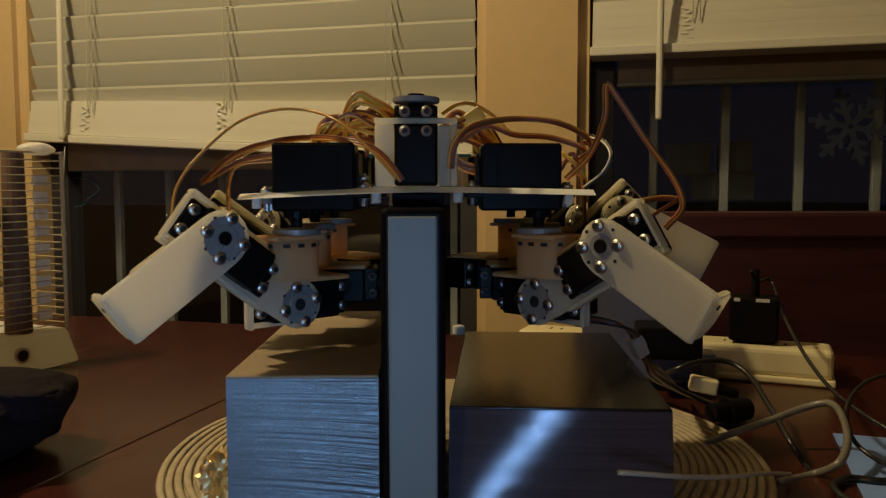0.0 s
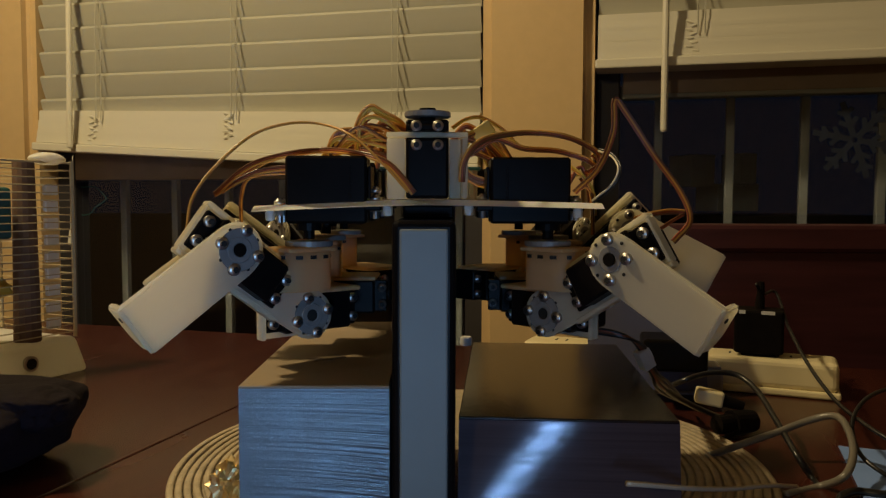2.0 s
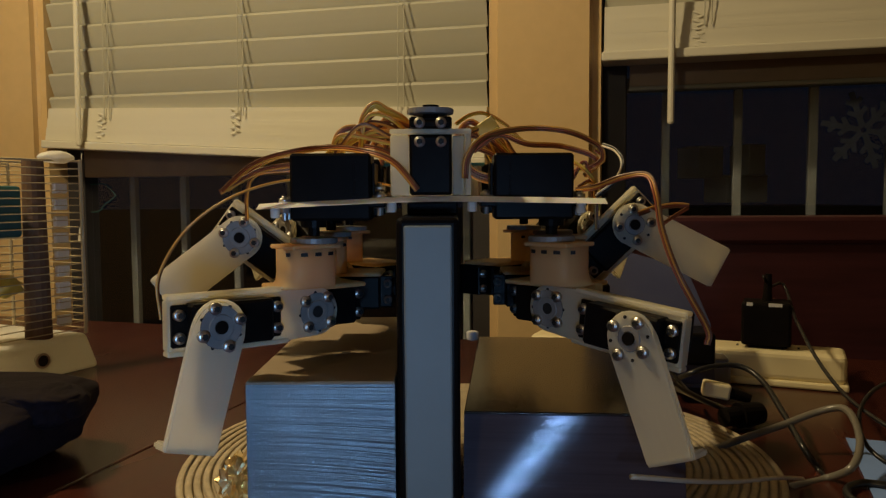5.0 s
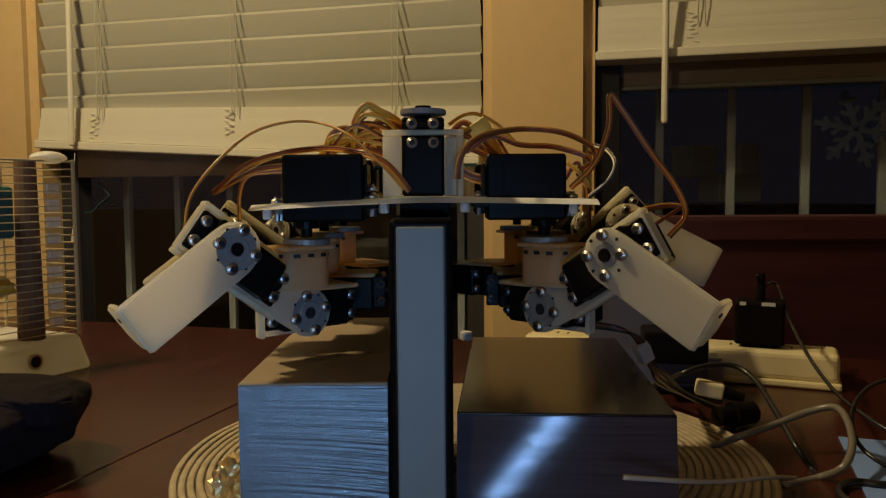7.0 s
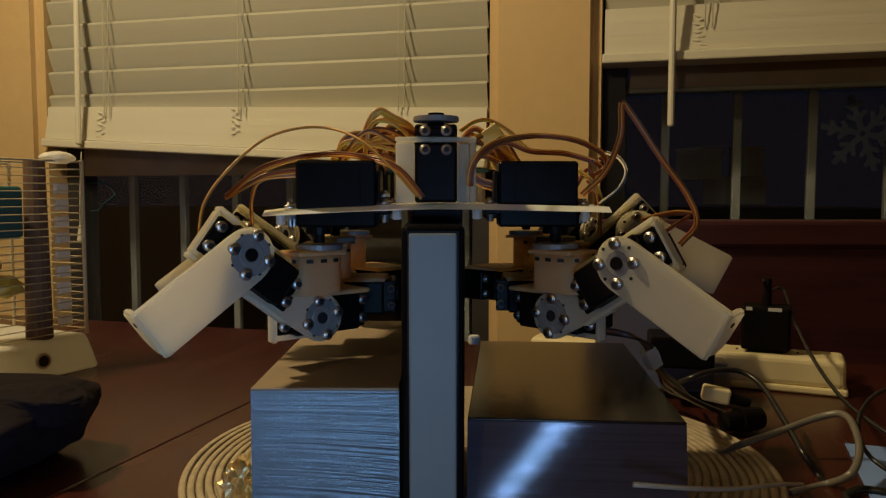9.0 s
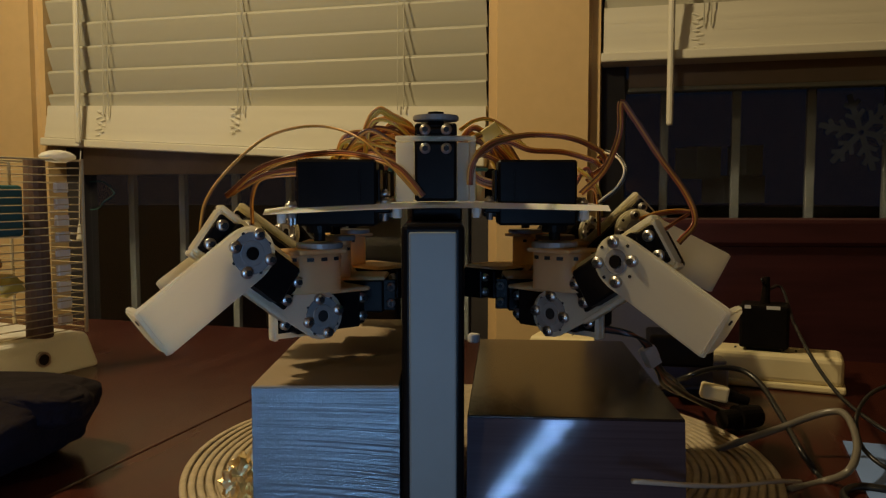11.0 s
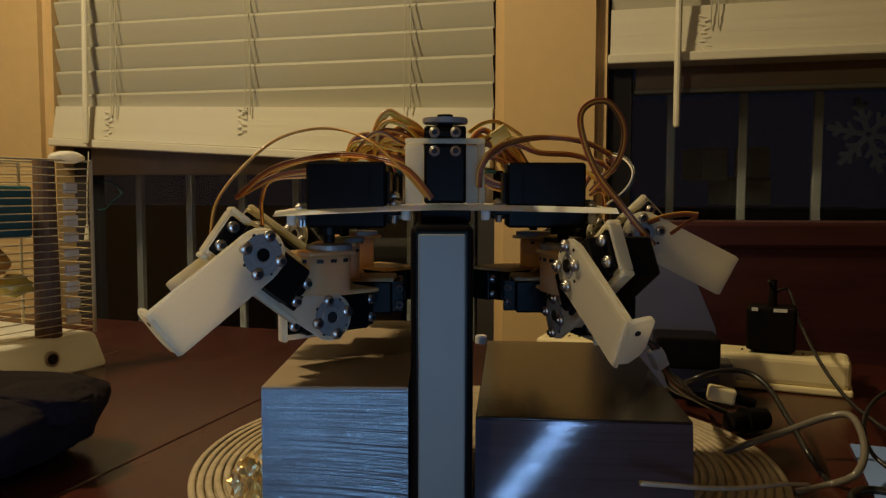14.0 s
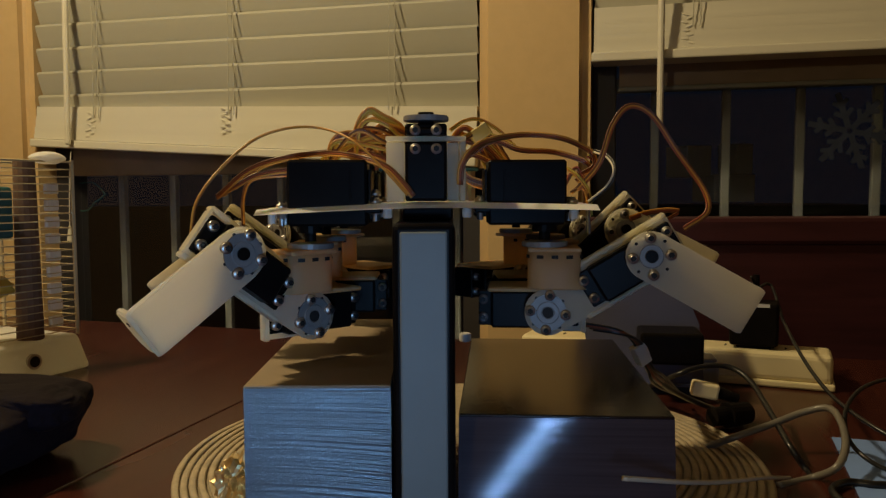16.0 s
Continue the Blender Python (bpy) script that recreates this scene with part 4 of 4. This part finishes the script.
cable("power_cable", [(0.3291, 0.8000, 0.8415), (0.3440, 0.8200, 0.8283), (0.3663, 0.8400, 0.8289), (0.3596, 0.8000, 0.8072), (0.3284, 0.7200, 0.8066), (0.3189, 0.6600, 0.7852), (0.3106, 0.6000, 0.7716), (0.3076, 0.5500, 0.7663), (0.3163, 0.5200, 0.7597)], 0.0016, WIRES["black"], "thin black cable rising from the power adapter")
cable("power_cable", [(0.3886, 0.6200, 0.7779), (0.3542, 0.6000, 0.7814), (0.3236, 0.5800, 0.7782), (0.3028, 0.5600, 0.7667), (0.2967, 0.5400, 0.7511), (0.3036, 0.5200, 0.7420), (0.3226, 0.5100, 0.7360)], 0.0016, WIRES["black"], "black cable curving over the table")
cable("power_cable", [(0.3085, 0.5042, 0.7335), (0.2941, 0.5053, 0.7335), (0.2800, 0.5104, 0.7335), (0.2646, 0.5005, 0.7335), (0.2584, 0.4834, 0.7335), (0.2624, 0.4613, 0.7335), (0.2780, 0.4530, 0.7335)], 0.0026, WIRES["black"], "black cable curving over a sheet of paper")
cable("mains_cable", [(0.2008, 0.7101, 0.7505), (0.2082, 0.6600, 0.7720), (0.2307, 0.6600, 0.7793), (0.2549, 0.6600, 0.7788), (0.2653, 0.6400, 0.7706), (0.2649, 0.6000, 0.7560), (0.2577, 0.5500, 0.7457), (0.2667, 0.5440, 0.7305), (0.2628, 0.5245, 0.7305)], 0.0023, WIRES["black"], "shiny black mains cable on the table")
cable("mains_cable", [(0.1866, 0.5875, 0.7305), (0.2083, 0.5914, 0.7305), (0.2249, 0.5700, 0.7459), (0.2563, 0.5800, 0.7522), (0.2816, 0.5800, 0.7618), (0.2955, 0.5700, 0.7676), (0.2943, 0.5500, 0.7635), (0.2878, 0.5300, 0.7524), (0.2715, 0.5100, 0.7437), (0.2631, 0.5266, 0.7305), (0.2334, 0.5123, 0.7305)], 0.0027, WIRES["grey"], "pale grey cable bent in a loop on the table")
cable("usb_cable", [(0.0872, 0.3500, 0.7975), (0.1035, 0.3570, 0.7938), (0.1243, 0.3720, 0.7870), (0.1562, 0.4050, 0.7745), (0.1968, 0.4500, 0.7596), (0.2428, 0.5163, 0.7345)], 0.0013, WIRES["white"], "stiff white cable whose end stands free above the table")
cable("signal_cable", [(0.1429, 0.5200, 0.8178), (0.1533, 0.5400, 0.8023), (0.1746, 0.5800, 0.7834), (0.2074, 0.6200, 0.7617), (0.2541, 0.6705, 0.7365), (0.2714, 0.6586, 0.7365)], 0.0024, WIRES["black"], "bundle of dark wires")
cable("battery_wire", [(0.0969, 0.5000, 0.8450), (0.1115, 0.5000, 0.8424), (0.1232, 0.5000, 0.8388), (0.1325, 0.5100, 0.8305), (0.1390, 0.5200, 0.8209)], 0.0010, WIRES["black"], "thin wire leading from the robot to a plug")
cable("battery_wire", [(0.1398, 0.5200, 0.8178), (0.1481, 0.5300, 0.8070), (0.1625, 0.5600, 0.7884), (0.2303, 0.7040, 0.7405)], 0.0011, WIRES["black"], "thin wire twisted behind a white plug")
cable("battery_wire", [(0.0991, 0.5000, 0.8435), (0.1126, 0.5000, 0.8413), (0.1243, 0.5000, 0.8380), (0.1340, 0.5100, 0.8305), (0.1402, 0.5200, 0.8209)], 0.0010, WIRES["red"], "thin wire leading from the robot to a plug")
cable("battery_wire", [(0.1414, 0.5200, 0.8178), (0.1497, 0.5300, 0.8070), (0.1645, 0.5600, 0.7905), (0.2303, 0.7040, 0.7405)], 0.0011, WIRES["red"], "thin wire twisted behind a white plug")
cable("battery_wire", [(0.1013, 0.5000, 0.8421), (0.1137, 0.5000, 0.8402), (0.1254, 0.5000, 0.8373), (0.1355, 0.5100, 0.8305), (0.1413, 0.5200, 0.8209)], 0.0010, WIRES["brown"], "thin wire leading from the robot to a plug")
cable("battery_wire", [(0.1429, 0.5200, 0.8178), (0.1512, 0.5300, 0.8070), (0.1665, 0.5600, 0.7926), (0.2303, 0.7040, 0.7405)], 0.0011, WIRES["brown"], "thin wire twisted behind a white plug")
cable("battery_wire", [(0.1035, 0.5000, 0.8406), (0.1148, 0.5000, 0.8391), (0.1265, 0.5000, 0.8366), (0.1370, 0.5100, 0.8305), (0.1424, 0.5200, 0.8209)], 0.0010, WIRES["black"], "thin wire leading from the robot to a plug")
cable("battery_wire", [(0.1444, 0.5200, 0.8178), (0.1528, 0.5300, 0.8070), (0.1685, 0.5600, 0.7947), (0.2303, 0.7040, 0.7405)], 0.0011, WIRES["black"], "thin wire twisted behind a white plug")
jst = thing("wire_connector", Matrix.Translation((0.1388, 0.5150, 0.8212)) @ pose(0, 0, 0, 0, 62, 20), "small white plug joining thin wires", "connector")
part("shell", box(-0.007, 0.007, -0.004, 0.004, -0.0045, 0.0045, 0.0008, 2), CAGEW, jst)
part("latch", box(-0.004, 0.003, -0.0025, 0.0025, 0.0044, 0.0056, 0.0004, 1), CAGEW, jst)
con = thing("cable_connector", Matrix.Translation((0.2341, 0.6600, 0.7592)) @ pose(0, 0, 0, 0, 10, -12), "ivory plug pushed onto a black cable end", "connector")
part("shell", box(-0.012, 0.011, -0.006, 0.006, -0.0065, 0.0065, 0.002, 2), IVORY, con)
part("boot", cyl(0.0055, (0.010, 0, 0), (0.028, 0, -0.002), 14, r2=0.004), BLACK, con)
plug = thing("power_plug", Matrix.Translation((0.2569, 0.6465, 0.7415)) @ pose(0, 0, 0, 0, 0, 20), "round black power plug lying on the table", "plug")
part("shell", cyl(0.011, (-0.014, 0, 0), (0.014, 0, 0), 18, r2=0.009, bevel=0.003), BLACK, plug, smooth=False)
part("collar", cyl(0.008, (-0.026, 0, 0), (-0.0138, 0, 0), 16), BLACK, plug)

# grey box, black adapter behind the robot
gb = thing("grey_box", Matrix.Translation((0.2334, 0.7846, 0.7305)) @ pose(0, 0, 0, 0, 0, -10), "flat grey plastic box on the table", "box")
part("base", box(-0.060, 0.056, 0.0, 0.07, 0, 0.026, 0.003, 2), GREYBOX, gb)
part("lid", box(-0.058, 0.054, 0.002, 0.068, 0.0262, 0.030, 0.0015, 2), GREYBOX, gb)
br = thing("power_brick", Matrix.Translation((0.2267, 0.7350, 0.7715)) @ pose(0, 0, 0, 0, 0, -10), "black power brick lying on a grey box", "power adapter")
part("case", box(-0.030, 0.028, -0.018, 0.03, -0.004, 0.026, 0.003, 2), BLACK, br)
card = thing("blue_grey_card", Matrix.Translation((0.2182, 0.7750, 0.7857)) @ pose(0, 0, 0, -8, 0, -6), "stiff blue-grey card leaning behind the robot", "card")
part("sheet", prism([(-0.060, -0.050), (0.052, -0.050), (0.048, 0.012), (0.026, 0.066), (-0.075, 0.096)], 0, 0.003, 0.0004), SLATE, card)
part("fold", box(-0.058, 0.050, -0.014, -0.0003, -0.0500, -0.0475, 0.0005, 1), SLATE, card)

cap = thing("bottle_cap", Matrix.Translation((0.0235, 0.585, 0.8172)), "small white plastic cap on a book", "cap")
part("shell", cyl(0.0045, (0, 0, 0), (0, 0, 0.0065), 18, bevel=0.0008), PANEL, cap)
# paper under the cables
paper = thing("paper_sheet", pose(*(0.3010, 0.5578, 0.7305), 0, 0, -20), "sheet of paper on the table, blue screen light put into its colour", "paper")
part("sheet", box(0.0, 0.22, -0.10, 0.06, 0.0002, 0.0010), BLUELIT, paper)


def lumpy(rx, ry, rz, seed, amp, freq, sub=4, power=1.0, fold=0.0):
    bm = bmesh.new()
    bmesh.ops.create_icosphere(bm, subdivisions=sub, radius=1.0)
    off = Vector((seed * 3.1, seed * 1.7, seed * 0.9))
    for v in bm.verts:
        n = v.co.normalized()
        d = 1 + amp * noise.noise(n * freq + off) + fold * abs(noise.noise(n * freq * 2.3 + off * 2))
        p = Vector([math.copysign(abs(c) ** power, c) for c in n]) * d
        v.co = (p.x * rx, p.y * ry, max(p.z, -0.98) * rz)
    return bm


bag = thing("black_bag", pose(-0.372, 0.560, 0.7600, 0, 0, -8), "crumpled black cloth bag lying on the table", "bag")
LEAN = Matrix(((1, 0, 0.55, 0), (0, 1, 0.1, 0), (0, 0, 1, 0), (0, 0, 0, 1)))
bm = lumpy(0.102, 0.074, 0.0300, 4, 0.10, 1.5, 5, 0.55, 0.07)
bmesh.ops.transform(bm, matrix=LEAN, verts=bm.verts)
part("body", bm, CLOTH, bag, smooth=True)
bm = lumpy(0.034, 0.030, 0.0130, 9, 0.14, 1.5, 5, 0.70, 0.10)
part("corner", bm, CLOTH, bag, smooth=True).matrix_basis = Matrix.Translation((0.082, -0.002, 0.0200)) @ pose(0, 0, 0, 0, 4, 10)

foil = thing("foil_wrapper", pose(*(-0.1244, 0.4753, 0.7485), 0, 0, 20), "crumpled gold foil wrapper on the placemat", "wrapper")
part("crumple", lumpy(0.011, 0.010, 0.016, 2, 0.5, 3.4, 4, 0.9, 0.4), FOIL, foil)

# ---------------- cage ----------------
M_CAGE = pose(*(-0.4047, 0.8942, 0.7305), 0, 0, 64)
cage = thing("bird_cage", M_CAGE, "wire cage with a white plastic tray, toys and perches inside", "cage")
CL, CW, CB, CT = 0.42, 0.26, 0.040, 0.236
tray = bmesh.new()
box(-CL, 0, 0, CW, 0, CB + 0.001, 0.006, 3, bm=tray)
for v in tray.verts:
    v.co.x += (0.006 if v.co.x > -0.1 else -0.006) * (1 - 1.5 * v.co.z / CB)
    v.co.y += (-0.006 if v.co.y < 0.1 else 0.006) * (1 - 1.5 * v.co.z / CB)
part("tray", tray, CAGEW, cage, "white plastic tray")
part("latch_ring", cyl(0.0085, (-0.066, 0.006, 0.020), (-0.066, -0.004, 0.020), 20), STEEL, cage)
part("latch_hole", cyl(0.006, (-0.066, -0.0035, 0.020), (-0.066, -0.0045, 0.020), 18), HOLE, cage)
_w = None
for k in range(24):
    z = CB + 0.006 + k * (CT - CB - 0.006) / 23
    for axis in (0, 1):
        a, b = ((-CL, 0.004, 0), (-0.004, 0.004, 0)) if axis == 0 else ((-0.004, 0.004, 0), (-0.004, CW, 0))
        if k == 0:
            o = part("bar", cyl(0.0006, a, b, 6), WIREB, cage)
            _w = (_w or []) + [o.data]
            o.matrix_basis = Matrix.Translation((0, 0, z))
        else:
            share("bar", _w[axis], cage, Matrix.Translation((0, 0, z)))
for x, y in ((-0.004, 0.004), (-0.15, 0.004), (-0.30, 0.004), (-0.004, 0.13), (-0.004, CW)):
    part("post", cyl(0.0022, (x, y, CB), (x, y, CT + 0.002), 8), WIREB, cage)
for _y in (0.004, 0.07, 0.13, 0.19, CW):
    part("roof_bar", cyl(0.0012, (-CL, _y, CT), (-0.004, _y, CT), 6), WIREB, cage)
part("roof_cap", lumpy(0.021, 0.014, 0.007, 5, 0.15, 2.0, 3), CAGEW, cage, smooth=True).matrix_basis = Matrix.Translation((-0.028, 0.012, CT + 0.004))
part("food_cup", box(-0.125, -0.071, 0.012, 0.047, 0.153, 0.208, 0.004, 2), TEAL, cage, "dark teal plastic cup")
part("perch", cyl(0.014, (-0.052, 0.020, CB), (-0.050, 0.022, CT), 14, r2=0.011), BARK, cage, "brown wooden post")
for k in range(9):
    part("ladder_rung", box(-0.036, -0.020, 0.006, 0.012, 0.052 + 0.0185 * k, 0.064 + 0.0185 * k, 0.001, 1), CAGEW, cage, "white plastic rung")
part("toy", lumpy(0.022, 0.018, 0.016, 6, 0.3, 2.5, 3), WIRES["orange"], cage, "orange toy", smooth=True).matrix_basis = Matrix.Translation((-0.105, 0.04, 0.125))
part("toy", lumpy(0.020, 0.016, 0.012, 7, 0.3, 2.5, 3), WIRES["yellow"], cage, "yellow toy", smooth=True).matrix_basis = Matrix.Translation((-0.085, 0.03, 0.100))

# ---------------- window details ----------------
flake = thing("window_cling", M_WALL @ Matrix.Translation((0.750, 0.0955, 1.038)) @ Matrix.Diagonal((1.15, 1, 1.15, 1)), "pale snowflake sticker on the window glass", "sticker")
bm = bmesh.new()
for k in range(6):
    arm = bmesh.new()
    box(0.004, 0.062, -0.0004, 0.0004, -0.0045, 0.0045, bm=arm)
    for q, ln in ((0.022, 0.018), (0.040, 0.015)):
        for sg in (-1, 1):
            twig = box(0, ln, -0.0004, 0.0004, -0.0035, 0.0035)
            bmesh.ops.transform(twig, matrix=pose(q, 0.0001 * sg, 0, 0, 50 * sg, 0), verts=twig.verts)
            me = bpy.data.meshes.new("twig")
            twig.to_mesh(me)
            arm.from_mesh(me)
            bpy.data.meshes.remove(me)
    bmesh.ops.transform(arm, matrix=pose(0, 0.00015 * k, 0, 0, 60 * k + 12, 0), verts=arm.verts)
    me = bpy.data.meshes.new("arm")
    arm.to_mesh(me)
    bm.from_mesh(me)
    bpy.data.meshes.remove(me)
part("flake", bm, CLING, flake)
leaf = thing("window_cling", M_WALL @ Matrix.Translation((-0.850, 0.095, 0.93)), "thin green outline sticker on the window glass", "sticker")
part("outline", tube([(0.05 * math.cos(a) * (1 + 0.18 * math.cos(4 * a)), 0, 0.032 * math.sin(a) * (1 + 0.2 * math.sin(3 * a))) for a in [0.42 * q for q in range(16)]], 0.0012, 60, 6), TEAL, leaf)
# boxes added behind the pane to imitate pale shapes mirrored in it
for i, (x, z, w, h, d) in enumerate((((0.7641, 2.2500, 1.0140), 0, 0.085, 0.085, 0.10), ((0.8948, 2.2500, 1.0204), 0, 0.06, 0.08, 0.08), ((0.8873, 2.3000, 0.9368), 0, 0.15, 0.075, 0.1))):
    b = thing("reflection_box", Matrix.Translation(x) @ pose(0, 0, 0, 0, 0, 20), "pale blue-grey box outside, in place of a reflection in the glass", "box", "boxes outside")
    part("body", box(-w / 2, w / 2, 0, d, -h / 2, h / 2, 0.003, 2), REFLECTION, b)
    part("lid", box(-w / 2 - 0.002, w / 2 + 0.002, -0.002, d + 0.002, h / 2, h / 2 + 0.006, 0.002, 1), REFLECTION, b)
shelf = thing("outdoor_table", Matrix.Translation((0.9079, 2.3500, 0.8896)), "outdoor table beyond the railing, darkened in its colour for night", "table")
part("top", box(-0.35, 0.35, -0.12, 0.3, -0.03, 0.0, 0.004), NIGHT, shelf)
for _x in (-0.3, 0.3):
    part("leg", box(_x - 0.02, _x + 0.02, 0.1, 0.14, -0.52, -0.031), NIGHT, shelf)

# unseen pendant lamps, added as fixtures for the main light and the fill
for LX, LY, LZ in (LAMP, FILL_LAMP):
    lampo = thing("pendant_lamp", pose(LX, LY, 2.45), "warm pendant lamp added out of view, hanging from the ceiling", "lamp", "pendant lamps")
    part("cord", cyl(0.003, (0, 0, LZ + 0.20 - 2.45), (0, 0, 0), 8), BLACK, lampo)
    bm = bmesh.new()
    rings = [[bm.verts.new((r * math.cos(6.28318 * i / 40), r * math.sin(6.28318 * i / 40), LZ - 2.45 + z)) for i in range(40)] for r, z in ((0.17, 0.03), (0.15, 0.09), (0.09, 0.16), (0.015, 0.20))]
    for a, b in zip(rings, rings[1:]):
        for i in range(40):
            bm.faces.new((a[i], a[(i + 1) % 40], b[(i + 1) % 40], b[i]))
    bm.faces.new(rings[-1])
    part("shade", bm, BLACK, lampo, "dark metal shade")

# ---------------- motion of the robot's legs ----------------
A_L, A_R = (40.8, 36.9, -34.9), (46.1, 32.0, -29.6)
B_L, B_R = (40.4, 0.6, -74.2), (45.8, -6.0, -68.0)
C_R, D_R = (6.6, 31.7, -29.4), (74.0, 31.6, -29.1)


def between(a, b, f):
    return tuple(x + (y - x) * f for x, y in zip(a, b))


LEFT = [(0, A_L), (2.8, A_L), (2.9, between(A_L, B_L, 0.55)), (3.0, B_L), (5.8, B_L), (5.9, between(B_L, A_L, 0.35)), (6.0, A_L), (16.0, A_L)]
RIGHT = [(0, A_R), (2.8, A_R), (2.9, between(A_R, B_R, 0.55)), (3.0, B_R), (5.85, B_R), (5.95, between(B_R, A_R, 0.6)), (6.1, A_R), (11.15, A_R),
         (11.3, between(A_R, C_R, 0.6)), (11.4, C_R), (13.2, C_R), (13.3, between(C_R, D_R, 0.15)), (13.4, between(C_R, D_R, 0.6)), (13.5, D_R), (15.2, D_R),
         (15.3, between(D_R, C_R, 0.4)), (15.4, between(D_R, C_R, 0.8)), (15.5, C_R), (16.0, C_R)]


BEND_L = [(0, "A", "A", 0), (2.8, "A", "A", 0), (2.9, "A", "B", 0.55), (3.0, "B", "B", 0), (5.8, "B", "B", 0), (5.9, "B", "A", 0.35), (6.0, "A", "A", 0), (16.0, "A", "A", 0)]
BEND_R = [(0, "A", "A", 0), (2.8, "A", "A", 0), (2.9, "A", "B", 0.55), (3.0, "B", "B", 0), (5.85, "B", "B", 0), (5.95, "B", "A", 0.6), (6.1, "A", "A", 0), (11.15, "A", "A", 0),
          (11.3, "A", "C", 0.6), (11.4, "C", "C", 0), (13.2, "C", "C", 0), (13.3, "C", "D", 0.15), (13.4, "C", "D", 0.6), (13.5, "D", "D", 0), (15.2, "D", "D", 0),
          (15.3, "D", "C", 0.4), (15.4, "D", "C", 0.8), (15.5, "C", "C", 0), (16.0, "C", "C", 0)]


def motions():
    leg_fl.key(LEFT)
    leg_fr.key(RIGHT)
    bend_keys(cable_l, bends_l, BEND_L)
    bend_keys(cable_r, bends_r, BEND_R)


motions()
